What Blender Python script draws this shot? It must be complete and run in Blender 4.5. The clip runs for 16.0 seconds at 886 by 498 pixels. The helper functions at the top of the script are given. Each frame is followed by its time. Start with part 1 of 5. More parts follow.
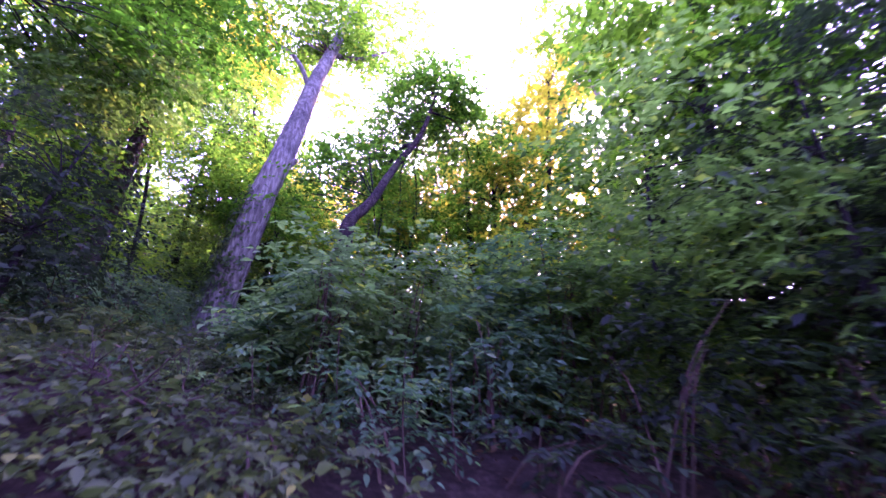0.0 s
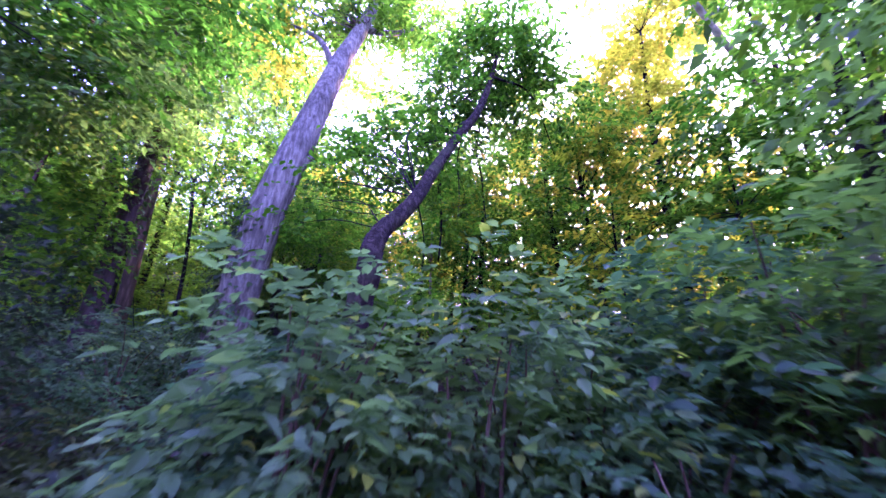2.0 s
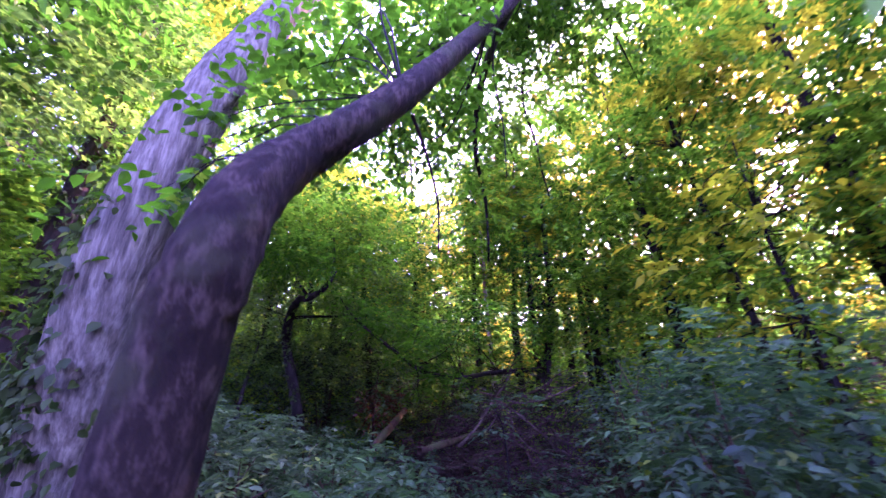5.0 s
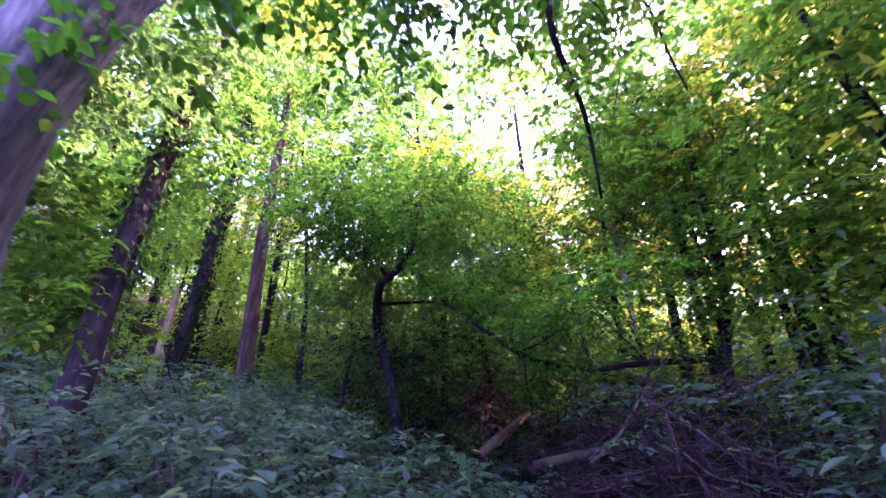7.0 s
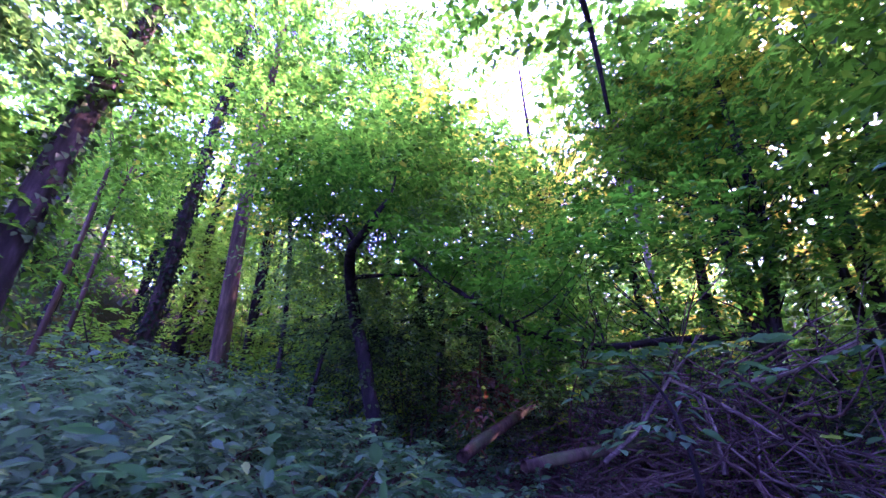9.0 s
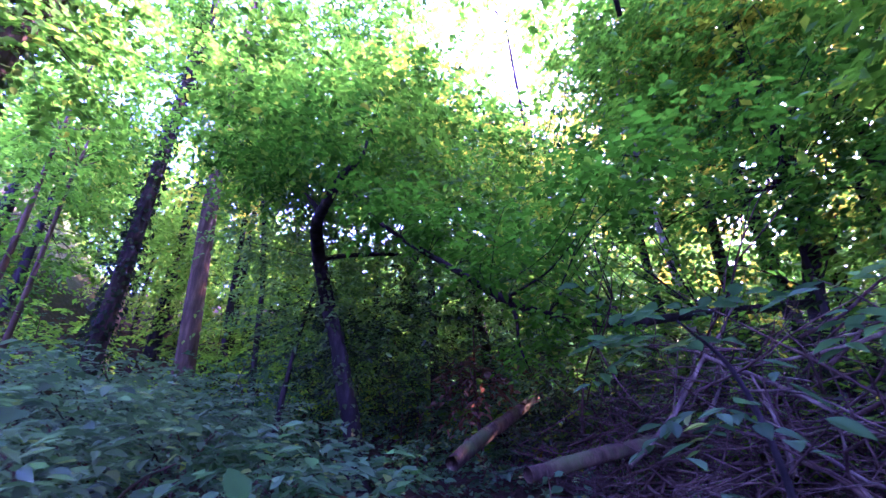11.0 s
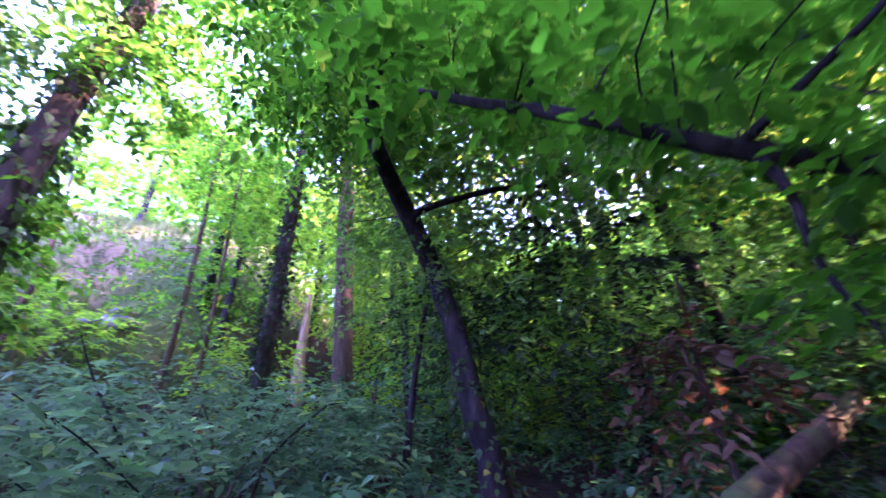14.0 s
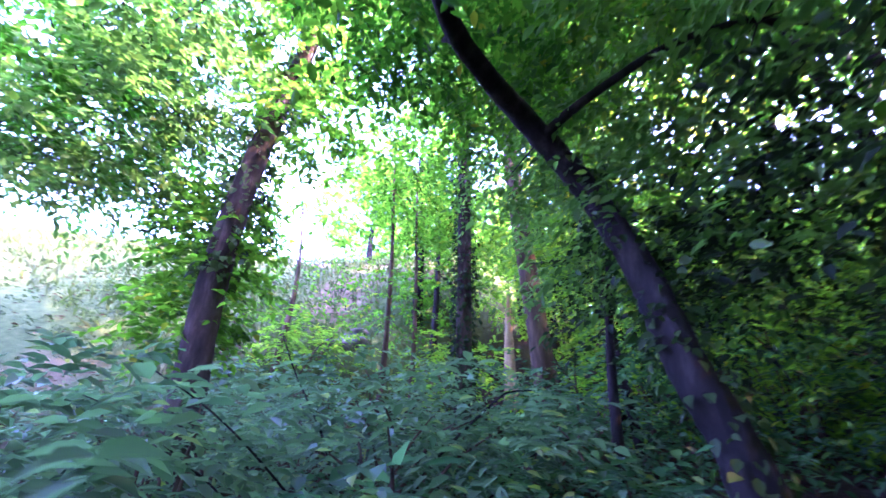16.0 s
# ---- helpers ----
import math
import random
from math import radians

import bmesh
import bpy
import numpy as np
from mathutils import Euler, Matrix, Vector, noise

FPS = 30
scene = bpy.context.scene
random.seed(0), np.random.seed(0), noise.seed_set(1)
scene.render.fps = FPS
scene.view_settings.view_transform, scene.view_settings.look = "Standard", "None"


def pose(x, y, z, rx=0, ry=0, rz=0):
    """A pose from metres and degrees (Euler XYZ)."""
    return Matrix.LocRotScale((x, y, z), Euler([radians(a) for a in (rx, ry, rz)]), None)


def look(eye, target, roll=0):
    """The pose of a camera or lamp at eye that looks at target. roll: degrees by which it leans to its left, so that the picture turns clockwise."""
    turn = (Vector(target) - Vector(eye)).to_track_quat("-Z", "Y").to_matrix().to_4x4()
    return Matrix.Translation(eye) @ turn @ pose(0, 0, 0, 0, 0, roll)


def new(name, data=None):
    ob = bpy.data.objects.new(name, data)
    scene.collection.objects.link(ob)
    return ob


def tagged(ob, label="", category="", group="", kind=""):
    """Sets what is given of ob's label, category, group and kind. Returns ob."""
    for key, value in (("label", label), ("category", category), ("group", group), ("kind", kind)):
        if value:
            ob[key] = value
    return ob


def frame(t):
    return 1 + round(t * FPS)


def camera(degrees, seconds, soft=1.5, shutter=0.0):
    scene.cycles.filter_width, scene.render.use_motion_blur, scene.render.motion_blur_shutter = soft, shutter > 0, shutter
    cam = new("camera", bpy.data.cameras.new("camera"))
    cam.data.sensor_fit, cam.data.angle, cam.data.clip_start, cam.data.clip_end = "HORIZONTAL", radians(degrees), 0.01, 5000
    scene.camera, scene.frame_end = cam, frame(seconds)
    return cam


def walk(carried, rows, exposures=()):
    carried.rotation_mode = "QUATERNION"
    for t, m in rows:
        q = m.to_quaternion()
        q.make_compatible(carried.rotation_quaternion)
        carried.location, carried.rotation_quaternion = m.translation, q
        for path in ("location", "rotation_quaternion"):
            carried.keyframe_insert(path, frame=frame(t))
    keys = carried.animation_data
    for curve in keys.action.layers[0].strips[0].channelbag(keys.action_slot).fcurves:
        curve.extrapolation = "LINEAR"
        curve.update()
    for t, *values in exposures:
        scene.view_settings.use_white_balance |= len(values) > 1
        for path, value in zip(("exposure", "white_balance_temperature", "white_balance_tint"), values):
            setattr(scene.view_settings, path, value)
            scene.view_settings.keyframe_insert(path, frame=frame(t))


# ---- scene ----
PATH = [
    (0, (0.001, 0.000, 1.601), (0.000, 1.861, 2.334), 2.3),
    (0.5, (-0.036, 0.545, 1.820), (-0.167, 2.401, 2.554), 2.0),
    (1, (-0.064, 1.031, 2.037), (-0.306, 2.874, 2.775), 2.0),
    (1.5, (-0.086, 1.513, 2.277), (-0.412, 3.341, 3.019), 1.8),
    (2, (-0.117, 1.999, 2.555), (-0.482, 3.820, 3.296), 1.5),
    (2.5, (-0.171, 2.483, 2.859), (-0.540, 4.307, 3.593), 0.8),
    (3, (-0.226, 2.952, 3.113), (-0.605, 4.776, 3.840), 0.4),
    (3.5, (-0.286, 3.368, 3.295), (-0.685, 5.188, 4.022), -0.0),
    (4, (-0.354, 3.710, 3.357), (-0.797, 5.514, 4.098), -0.6),
    (5.5, (-0.521, 4.557, 3.098), (-1.293, 6.198, 3.942), -2.1),
    (6, (-0.529, 5.014, 3.163), (-1.483, 6.558, 4.004), -1.7),
    (6.5, (-0.536, 5.454, 3.19), (-1.647, 6.889, 4.03), -1.0),
    (7, (-0.601, 5.863, 3.103), (-1.807, 7.207, 3.963), 0.3),
    (7.5, (-0.683, 6.18, 3.05), (-1.918, 7.494, 3.915), 0.2),
    (8, (-0.768, 6.477, 3.017), (-2.022, 7.77, 3.888), 0.3),
    (8.5, (-0.867, 6.734, 3.028), (-2.133, 8.015, 3.897), 0.3),
    (9, (-0.97, 6.957, 3.031), (-2.241, 8.234, 3.9), 0.3),
    (11.5, (-1.553, 7.839, 3.091), (-2.83, 9.124, 3.939), -2.8),
    (12, (-1.735, 8.071, 3.202), (-3.043, 9.34, 4.025), -3.1),
    (12.5, (-1.908, 8.239, 3.26), (-3.289, 9.431, 4.08), -3.5),
    (13, (-2.094, 8.513, 3.306), (-3.605, 9.532, 4.129), -3.8),
    (13.5, (-2.302, 8.701, 3.295), (-3.918, 9.507, 4.154), -2.6),
    (14, (-2.531, 9.023, 3.3), (-4.256, 9.526, 4.18), -1.0),
    (14.5, (-2.691, 9.264, 3.298), (-4.475, 9.455, 4.183), 0.8),
    (15, (-2.883, 9.414, 3.286), (-4.674, 9.318, 4.171), 1.9),
    (15.5, (-3.08, 9.476, 3.253), (-4.838, 9.148, 4.148), 1.8),
    (16, (-3.287, 9.482, 3.182), (-4.985, 8.982, 4.114), 1.3),
]
cam = camera(95.8, 16.0, soft=1.5, shutter=0.6)
walk(cam, [(t, look(eye, target, roll)) for t, eye, target, roll in PATH],
     exposures=[(0.0, 3.98, 5600, 128), (3.0, 4.2, 5100, 107), (5.5, 4.62, 5600, 120), (8.5, 4.58, 5050, 120), (11.7, 5.03, 4900, 115), (12.7, 5.06, 4950, 118), (14.2, 5.47, 5200, 94), (16.0, 5.55, 5000, 87)])

# ---- world and sun ----
SUN_YAW, SUN_UP = radians(-14), radians(32)
SUN_DIR = Vector((-math.sin(SUN_YAW) * math.cos(SUN_UP), math.cos(SUN_YAW) * math.cos(SUN_UP), math.sin(SUN_UP)))
world = bpy.data.worlds.new("evening_sky")
scene.world = world
world.use_nodes = True
sky = world.node_tree.nodes.new("ShaderNodeTexSky")
sky.sky_type, sky.sun_disc = "NISHITA", False
sky.sun_elevation, sky.sun_rotation = SUN_UP, -SUN_YAW
sky.dust_density, sky.air_density = 3.0, 1.0
world.node_tree.links.new(sky.outputs[0], world.node_tree.nodes["Background"].inputs[0])
world.node_tree.nodes["Background"].inputs[1].default_value = 0.15
sun = new("sun", bpy.data.lights.new("sun", "SUN"))
sun.data.energy, sun.data.angle, sun.data.color = 1.8, radians(0.6), (1.0, 0.72, 0.22)
sun.matrix_world = look((0, 0, 60), Vector((0, 0, 60)) - SUN_DIR)

# ---- materials ----
def nodes_of(name):
    mat = bpy.data.materials.new(name)
    mat.use_nodes = True
    nt = mat.node_tree
    return mat, nt, nt.nodes["Principled BSDF"]


def ramp(nt, fac, stops):
    r = nt.nodes.new("ShaderNodeValToRGB")
    while len(r.color_ramp.elements) < len(stops):
        r.color_ramp.elements.new(0.5)
    for e, (p, c) in zip(r.color_ramp.elements, stops):
        e.position, e.color = p, (*c, 1)
    nt.links.new(fac, r.inputs[0])
    return r.outputs[0]


def noise_tex(nt, scale, detail=4.0, stretch=(1, 1, 1), rough=0.6):
    co = nt.nodes.new("ShaderNodeTexCoord")
    mp = nt.nodes.new("ShaderNodeMapping")
    mp.inputs["Scale"].default_value = stretch
    n = nt.nodes.new("ShaderNodeTexNoise")
    n.inputs["Scale"].default_value, n.inputs["Detail"].default_value, n.inputs["Roughness"].default_value = scale, detail, rough
    nt.links.new(co.outputs["Object"], mp.inputs[0])
    nt.links.new(mp.outputs[0], n.inputs["Vector"])
    return n.outputs[0]


def mixed(nt, a, b, fac, mode="MIX"):
    m = nt.nodes.new("ShaderNodeMix")
    m.data_type, m.blend_type = "RGBA", mode
    for s, v in ((0, fac), (6, a), (7, b)):
        if hasattr(v, "links"):
            nt.links.new(v, m.inputs[s])
        else:
            m.inputs[s].default_value = v if s == 0 else (*v, 1)
    return m.outputs[2]


def leaf_material(name, low, high, rare, glow, gloss=0.45):
    """Thin leaves: each one its own tone, clumps painted lit or shaded, and light comes through them."""
    mat, nt, p = nodes_of(name)
    geo = nt.nodes.new("ShaderNodeNewGeometry")
    col = ramp(nt, geo.outputs["Random Per Island"], [(0.0, low), (0.75, high), (0.93, high), (1.0, rare)])
    # Broad noise paints cool shaded and warm lit clumps into the leaf colour.
    clump_light = ramp(nt, noise_tex(nt, 0.9, 3), [(0.3, (0.36, 0.42, 0.46)), (0.7, (1.28, 1.22, 0.98))])
    col = mixed(nt, col, clump_light, 1.0, "MULTIPLY")
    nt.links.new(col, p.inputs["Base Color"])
    p.inputs["Roughness"].default_value = gloss
    p.inputs["Specular IOR Level"].default_value = 0.3
    tr = nt.nodes.new("ShaderNodeBsdfTranslucent")
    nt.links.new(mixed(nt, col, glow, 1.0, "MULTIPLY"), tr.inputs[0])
    mx = nt.nodes.new("ShaderNodeMixShader")
    mx.inputs[0].default_value = 0.58
    nt.links.new(p.outputs[0], mx.inputs[1])
    nt.links.new(tr.outputs[0], mx.inputs[2])
    nt.links.new(mx.outputs[0], nt.nodes["Material Output"].inputs[0])
    return mat


def bark_material(name, dark, mid, light, scale=9.0, stretch=(1, 1, 0.16), depth=0.5, moss=None):
    mat, nt, p = nodes_of(name)
    fine = noise_tex(nt, scale, 7, stretch, 0.68)
    col = ramp(nt, fine, [(0.3, dark), (0.5, mid), (0.68, light)])
    blotch = noise_tex(nt, 2.2, 4)
    col = mixed(nt, col, ramp(nt, blotch, [(0.35, (0.6, 0.6, 0.62)), (0.65, (1.15, 1.12, 1.08))]), 1.0, "MULTIPLY")
    if moss:
        col = mixed(nt, col, moss, ramp(nt, noise_tex(nt, 3.3, 5), [(0.5, (0, 0, 0)), (0.66, (0.8, 0.8, 0.8))]))
    nt.links.new(col, p.inputs["Base Color"])
    p.inputs["Roughness"].default_value = 0.92
    p.inputs["Specular IOR Level"].default_value = 0.2
    b = nt.nodes.new("ShaderNodeBump")
    b.inputs["Strength"].default_value, b.inputs["Distance"].default_value = depth, 0.03
    nt.links.new(fine, b.inputs["Height"])
    nt.links.new(b.outputs[0], p.inputs["Normal"])
    return mat


LEAF_CANOPY = leaf_material("canopy_leaf", (0.018, 0.085, 0.006), (0.072, 0.235, 0.013), (0.27, 0.28, 0.02), (2.3, 2.4, 0.5), 0.55)
LEAF_DEEP = leaf_material("deep_green_leaf", (0.009, 0.055, 0.004), (0.03, 0.14, 0.008), (0.12, 0.18, 0.02), (2.2, 3.0, 0.6), 0.6)
# Gold leaf colour that stands in for low sunlight on the foliage.
LEAF_YELLOW = leaf_material("sunlit_gold_leaf", (0.2, 0.27, 0.005), (0.42, 0.49, 0.007), (0.5, 0.46, 0.007), (1.9, 1.75, 0.1), 0.6)
# Lighter leaf colour that paints lit foliage into the western wood.
LEAF_LIME = leaf_material("lit_lime_leaf", (0.06, 0.16, 0.012), (0.16, 0.34, 0.022), (0.34, 0.36, 0.03), (2.0, 2.2, 0.45), 0.55)
# Darker leaf colour that paints shade into crowns and undergrowth.
LEAF_SHADE = leaf_material("shaded_leaf_tone", (0.036, 0.085, 0.032), (0.075, 0.15, 0.055), (0.17, 0.22, 0.04), (2.0, 2.8, 0.9), 0.45)
LEAF_LOW = leaf_material("undergrowth_leaf", (0.03, 0.1, 0.05), (0.085, 0.21, 0.108), (0.26, 0.32, 0.05), (1.0, 1.4, 0.8), 0.45)
LEAF_FRESH = leaf_material("light_shrub_leaf", (0.07, 0.16, 0.065), (0.17, 0.32, 0.14), (0.42, 0.46, 0.05), (1.3, 1.6, 0.8), 0.42)
# Near-black leaf for dark ivy, and for deep shade painted into foliage.
LEAF_DARK = leaf_material("dark_and_shaded_leaf", (0.010, 0.024, 0.014), (0.024, 0.048, 0.024), (0.06, 0.09, 0.03), (1.0, 1.4, 0.7), 0.62)
LEAF_IVY = leaf_material("ivy_leaf", (0.025, 0.065, 0.02), (0.06, 0.12, 0.035), (0.16, 0.20, 0.05), (0.9, 1.2, 0.6), 0.55)
LEAF_HERB = leaf_material("herb_leaf", (0.035, 0.065, 0.025), (0.085, 0.13, 0.05), (0.22, 0.24, 0.05), (1.0, 1.2, 0.6), 0.6)
# Paler leaf colour that paints the open bank's light onto nearby shrubs.
LEAF_PALE = leaf_material("bank_lit_leaf", (0.05, 0.115, 0.068), (0.12, 0.225, 0.135), (0.28, 0.36, 0.12), (1.1, 1.4, 0.8), 0.36)
LEAF_DEAD = leaf_material("dead_leaf", (0.05, 0.028, 0.017), (0.13, 0.075, 0.046), (0.24, 0.155, 0.1), (0.8, 0.65, 0.5), 0.7)
GRASS_BLADE = leaf_material("grass_blade", (0.045, 0.08, 0.02), (0.09, 0.13, 0.036), (0.17, 0.15, 0.065), (1.2, 1.4, 0.7), 0.55)
BARK_GREY = bark_material("grey_furrowed_bark", (0.028, 0.025, 0.019), (0.13, 0.124, 0.097), (0.27, 0.26, 0.21), 26.0, (1, 1, 0.11), 1.0)
BARK_DARK = bark_material("dark_bark", (0.005, 0.004, 0.004), (0.013, 0.010, 0.010), (0.036, 0.029, 0.028), 11.0, (1, 1, 0.3), 0.6)
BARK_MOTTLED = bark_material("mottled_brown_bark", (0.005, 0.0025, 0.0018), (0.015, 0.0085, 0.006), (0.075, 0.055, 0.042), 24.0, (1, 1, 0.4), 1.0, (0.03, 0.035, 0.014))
BARK_DUSK = bark_material("dusky_brown_bark", (0.012, 0.008, 0.007), (0.036, 0.025, 0.022), (0.085, 0.062, 0.055), 11.0, (1, 1, 0.25), 0.6)
BARK_BROWN = bark_material("brown_bark", (0.028, 0.018, 0.012), (0.08, 0.05, 0.033), (0.16, 0.105, 0.072), 10.0, (1, 1, 0.14), 0.6)
BARK_PALE = bark_material("pale_smooth_bark", (0.09, 0.085, 0.068), (0.2, 0.19, 0.155), (0.34, 0.33, 0.28), 4.0, (1, 1, 0.5), 0.2)
BARK_SNAG = bark_material("bare_orange_wood", (0.20, 0.11, 0.06), (0.38, 0.23, 0.14), (0.5, 0.34, 0.22), 9.0, (1, 1, 0.12), 0.5)
WOOD_DEAD = bark_material("weathered_dead_wood", (0.016, 0.008, 0.006), (0.048, 0.028, 0.021), (0.125, 0.082, 0.064), 12.0, (1, 1, 0.4), 0.4)
WOOD_BOUGH = bark_material("paler_bough_wood", (0.03, 0.021, 0.016), (0.085, 0.063, 0.049), (0.21, 0.165, 0.13), 12.0, (1, 1, 0.4), 0.5)
WOOD_LOG = bark_material("mossy_log_bark", (0.02, 0.011, 0.008), (0.055, 0.032, 0.022), (0.115, 0.07, 0.047), 16.0, (1, 1, 0.5), 0.6, (0.05, 0.08, 0.02))
ROCK = bark_material("grey_rock", (0.06, 0.055, 0.05), (0.13, 0.12, 0.11), (0.22, 0.21, 0.19), 5.0, (1, 1, 1), 0.6)


def ground_material():
    mat, nt, p = nodes_of("forest_soil_and_grass")
    litter = ramp(nt, noise_tex(nt, 14.0, 8, rough=0.75), [(0.3, (0.011, 0.007, 0.005)), (0.5, (0.032, 0.02, 0.014)), (0.66, (0.075, 0.048, 0.033))])
    grass = ramp(nt, noise_tex(nt, 9.0, 7, rough=0.7), [(0.3, (0.035, 0.06, 0.016)), (0.55, (0.072, 0.11, 0.03)), (0.75, (0.135, 0.14, 0.055))])
    sand = ramp(nt, noise_tex(nt, 6.0, 7), [(0.3, (0.12, 0.08, 0.042)), (0.7, (0.23, 0.16, 0.09))])
    bank = mixed(nt, grass, sand, ramp(nt, noise_tex(nt, 0.28, 4), [(0.56, (0, 0, 0)), (0.66, (1, 1, 1))]))
    bare = nt.nodes.new("ShaderNodeAttribute")
    bare.attribute_name = "bare"
    bank = mixed(nt, bank, sand, bare.outputs["Fac"])
    at = nt.nodes.new("ShaderNodeAttribute")
    at.attribute_name = "meadow"
    col = mixed(nt, litter, bank, at.outputs["Fac"])
    nt.links.new(col, p.inputs["Base Color"])
    p.inputs["Roughness"].default_value = 0.95
    p.inputs["Specular IOR Level"].default_value = 0.1
    b = nt.nodes.new("ShaderNodeBump")
    b.inputs["Strength"].default_value, b.inputs["Distance"].default_value = 0.8, 0.05
    nt.links.new(noise_tex(nt, 22.0, 8, rough=0.8), b.inputs["Height"])
    nt.links.new(b.outputs[0], p.inputs["Normal"])
    return mat


SOIL = ground_material()

# ---- mesh helpers ----
rng = np.random.default_rng(7)
UP = np.array([0.0, 0.0, 1.0])


def unit(v):
    return v / np.maximum(np.linalg.norm(v, axis=-1, keepdims=True), 1e-9)


def raw_mesh(name, verts, loops, sizes, mat, smooth=False):
    me = bpy.data.meshes.new(name)
    verts = np.asarray(verts, np.float32)
    me.vertices.add(len(verts))
    me.vertices.foreach_set("co", verts.ravel())
    me.loops.add(len(loops))
    me.loops.foreach_set("vertex_index", np.asarray(loops, np.int32))
    me.polygons.add(len(sizes))
    sizes = np.asarray(sizes, np.int32)
    me.polygons.foreach_set("loop_start", np.r_[0, np.cumsum(sizes)[:-1]].astype(np.int32))
    me.polygons.foreach_set("loop_total", sizes)
    if smooth:
        me.polygons.foreach_set("use_smooth", np.ones(len(sizes), bool))
    me.update(calc_edges=True)
    me.validate()
    me.materials.append(mat)
    return me


def part(name, me, parent=None, label="", kind=""):
    ob = new(name, me)
    ob.parent = parent
    return tagged(ob, label=label, kind=kind)


def thing(name, place, label, category, group="", kind=""):
    ob = new(name)
    ob.empty_display_size = 0.1
    ob.location = place
    return tagged(ob, label, category, group, kind)


def spline(points, radii, steps):
    """A smooth run of points and radii through the given ones."""
    pts, rad = np.asarray(points, float), np.asarray(radii, float)
    ext = np.vstack([2 * pts[0] - pts[1], pts, 2 * pts[-1] - pts[-2]])
    out, rr = [], []
    for i in range(1, len(ext) - 2):
        for s in np.arange(steps) / steps:
            a, b, c, d = ext[i - 1:i + 3]
            out.append(0.5 * (2 * b + (c - a) * s + (2 * a - 5 * b + 4 * c - d) * s * s + (3 * b - a - 3 * c + d) * s ** 3))
            rr.append(rad[i - 1] * (1 - s) + rad[i] * s)
    return np.array(out + [pts[-1]]), np.array(rr + [rad[-1]])


def tube_data(points, radii, steps=4, sides=10, rough=0.06, flare=0.0):
    """Verts and quads of a round, uneven stem along points."""
    c, r = spline(points, radii, steps)
    n = len(c)
    tan = unit(np.gradient(c, axis=0))
    ref = np.where(np.abs(tan[:, :1]) > 0.9, [[0, 1.0, 0]], [[1.0, 0, 0]])
    u = unit(np.cross(tan, ref))
    w = np.cross(tan, u)
    ang = np.linspace(0, 2 * np.pi, sides, endpoint=False)
    k = 1 + rough * rng.normal(size=(n, sides)) * 0.5 + rough * np.sin(3 * ang + rng.uniform(0, 6))[None]
    if flare:
        h = np.linspace(0, 1, n)[:, None] * n / steps
        k = k * (1 + flare * np.exp(-h * 3.2) * (1 + 0.5 * np.sin(5 * ang + 1)[None]))
    v = c[:, None] + (r[:, None] * k)[..., None] * (np.cos(ang)[None, :, None] * u[:, None] + np.sin(ang)[None, :, None] * w[:, None])
    i, j = np.meshgrid(np.arange(n - 1), np.arange(sides), indexing="ij")
    a, b = i * sides + j, i * sides + (j + 1) % sides
    q = np.stack([a, b, b + sides, a + sides], -1).reshape(-1, 4)
    cap = np.arange(sides)[None] + (n - 1) * sides
    return v.reshape(-1, 3), q, cap


def tube(name, points, radii, mat, parent=None, label="", steps=4, sides=10, rough=0.06, flare=0.0):
    v, q, cap = tube_data(points, radii, steps, sides, rough, flare)
    off = np.array(parent.location) if parent else np.zeros(3)
    me = raw_mesh(name, v - off, np.r_[q.ravel(), cap.ravel()], [4] * len(q) + [sides], mat, True)
    return part(name, me, parent, label)


def tubes(name, runs, mat, parent=None, label="", sides=4, steps=2, kind=""):
    """Many thin twigs as one mesh."""
    vs, qs, n = [], [], 0
    for points, radii in runs:
        v, q, _ = tube_data(points, radii, steps, sides, 0.05)
        vs.append(v)
        qs.append(q + n)
        n += len(v)
    v, q = np.vstack(vs), np.vstack(qs)
    off = np.array(parent.location) if parent else np.zeros(3)
    return part(name, raw_mesh(name, v - off, q.ravel(), [4] * len(q), mat, True), parent, label, kind)


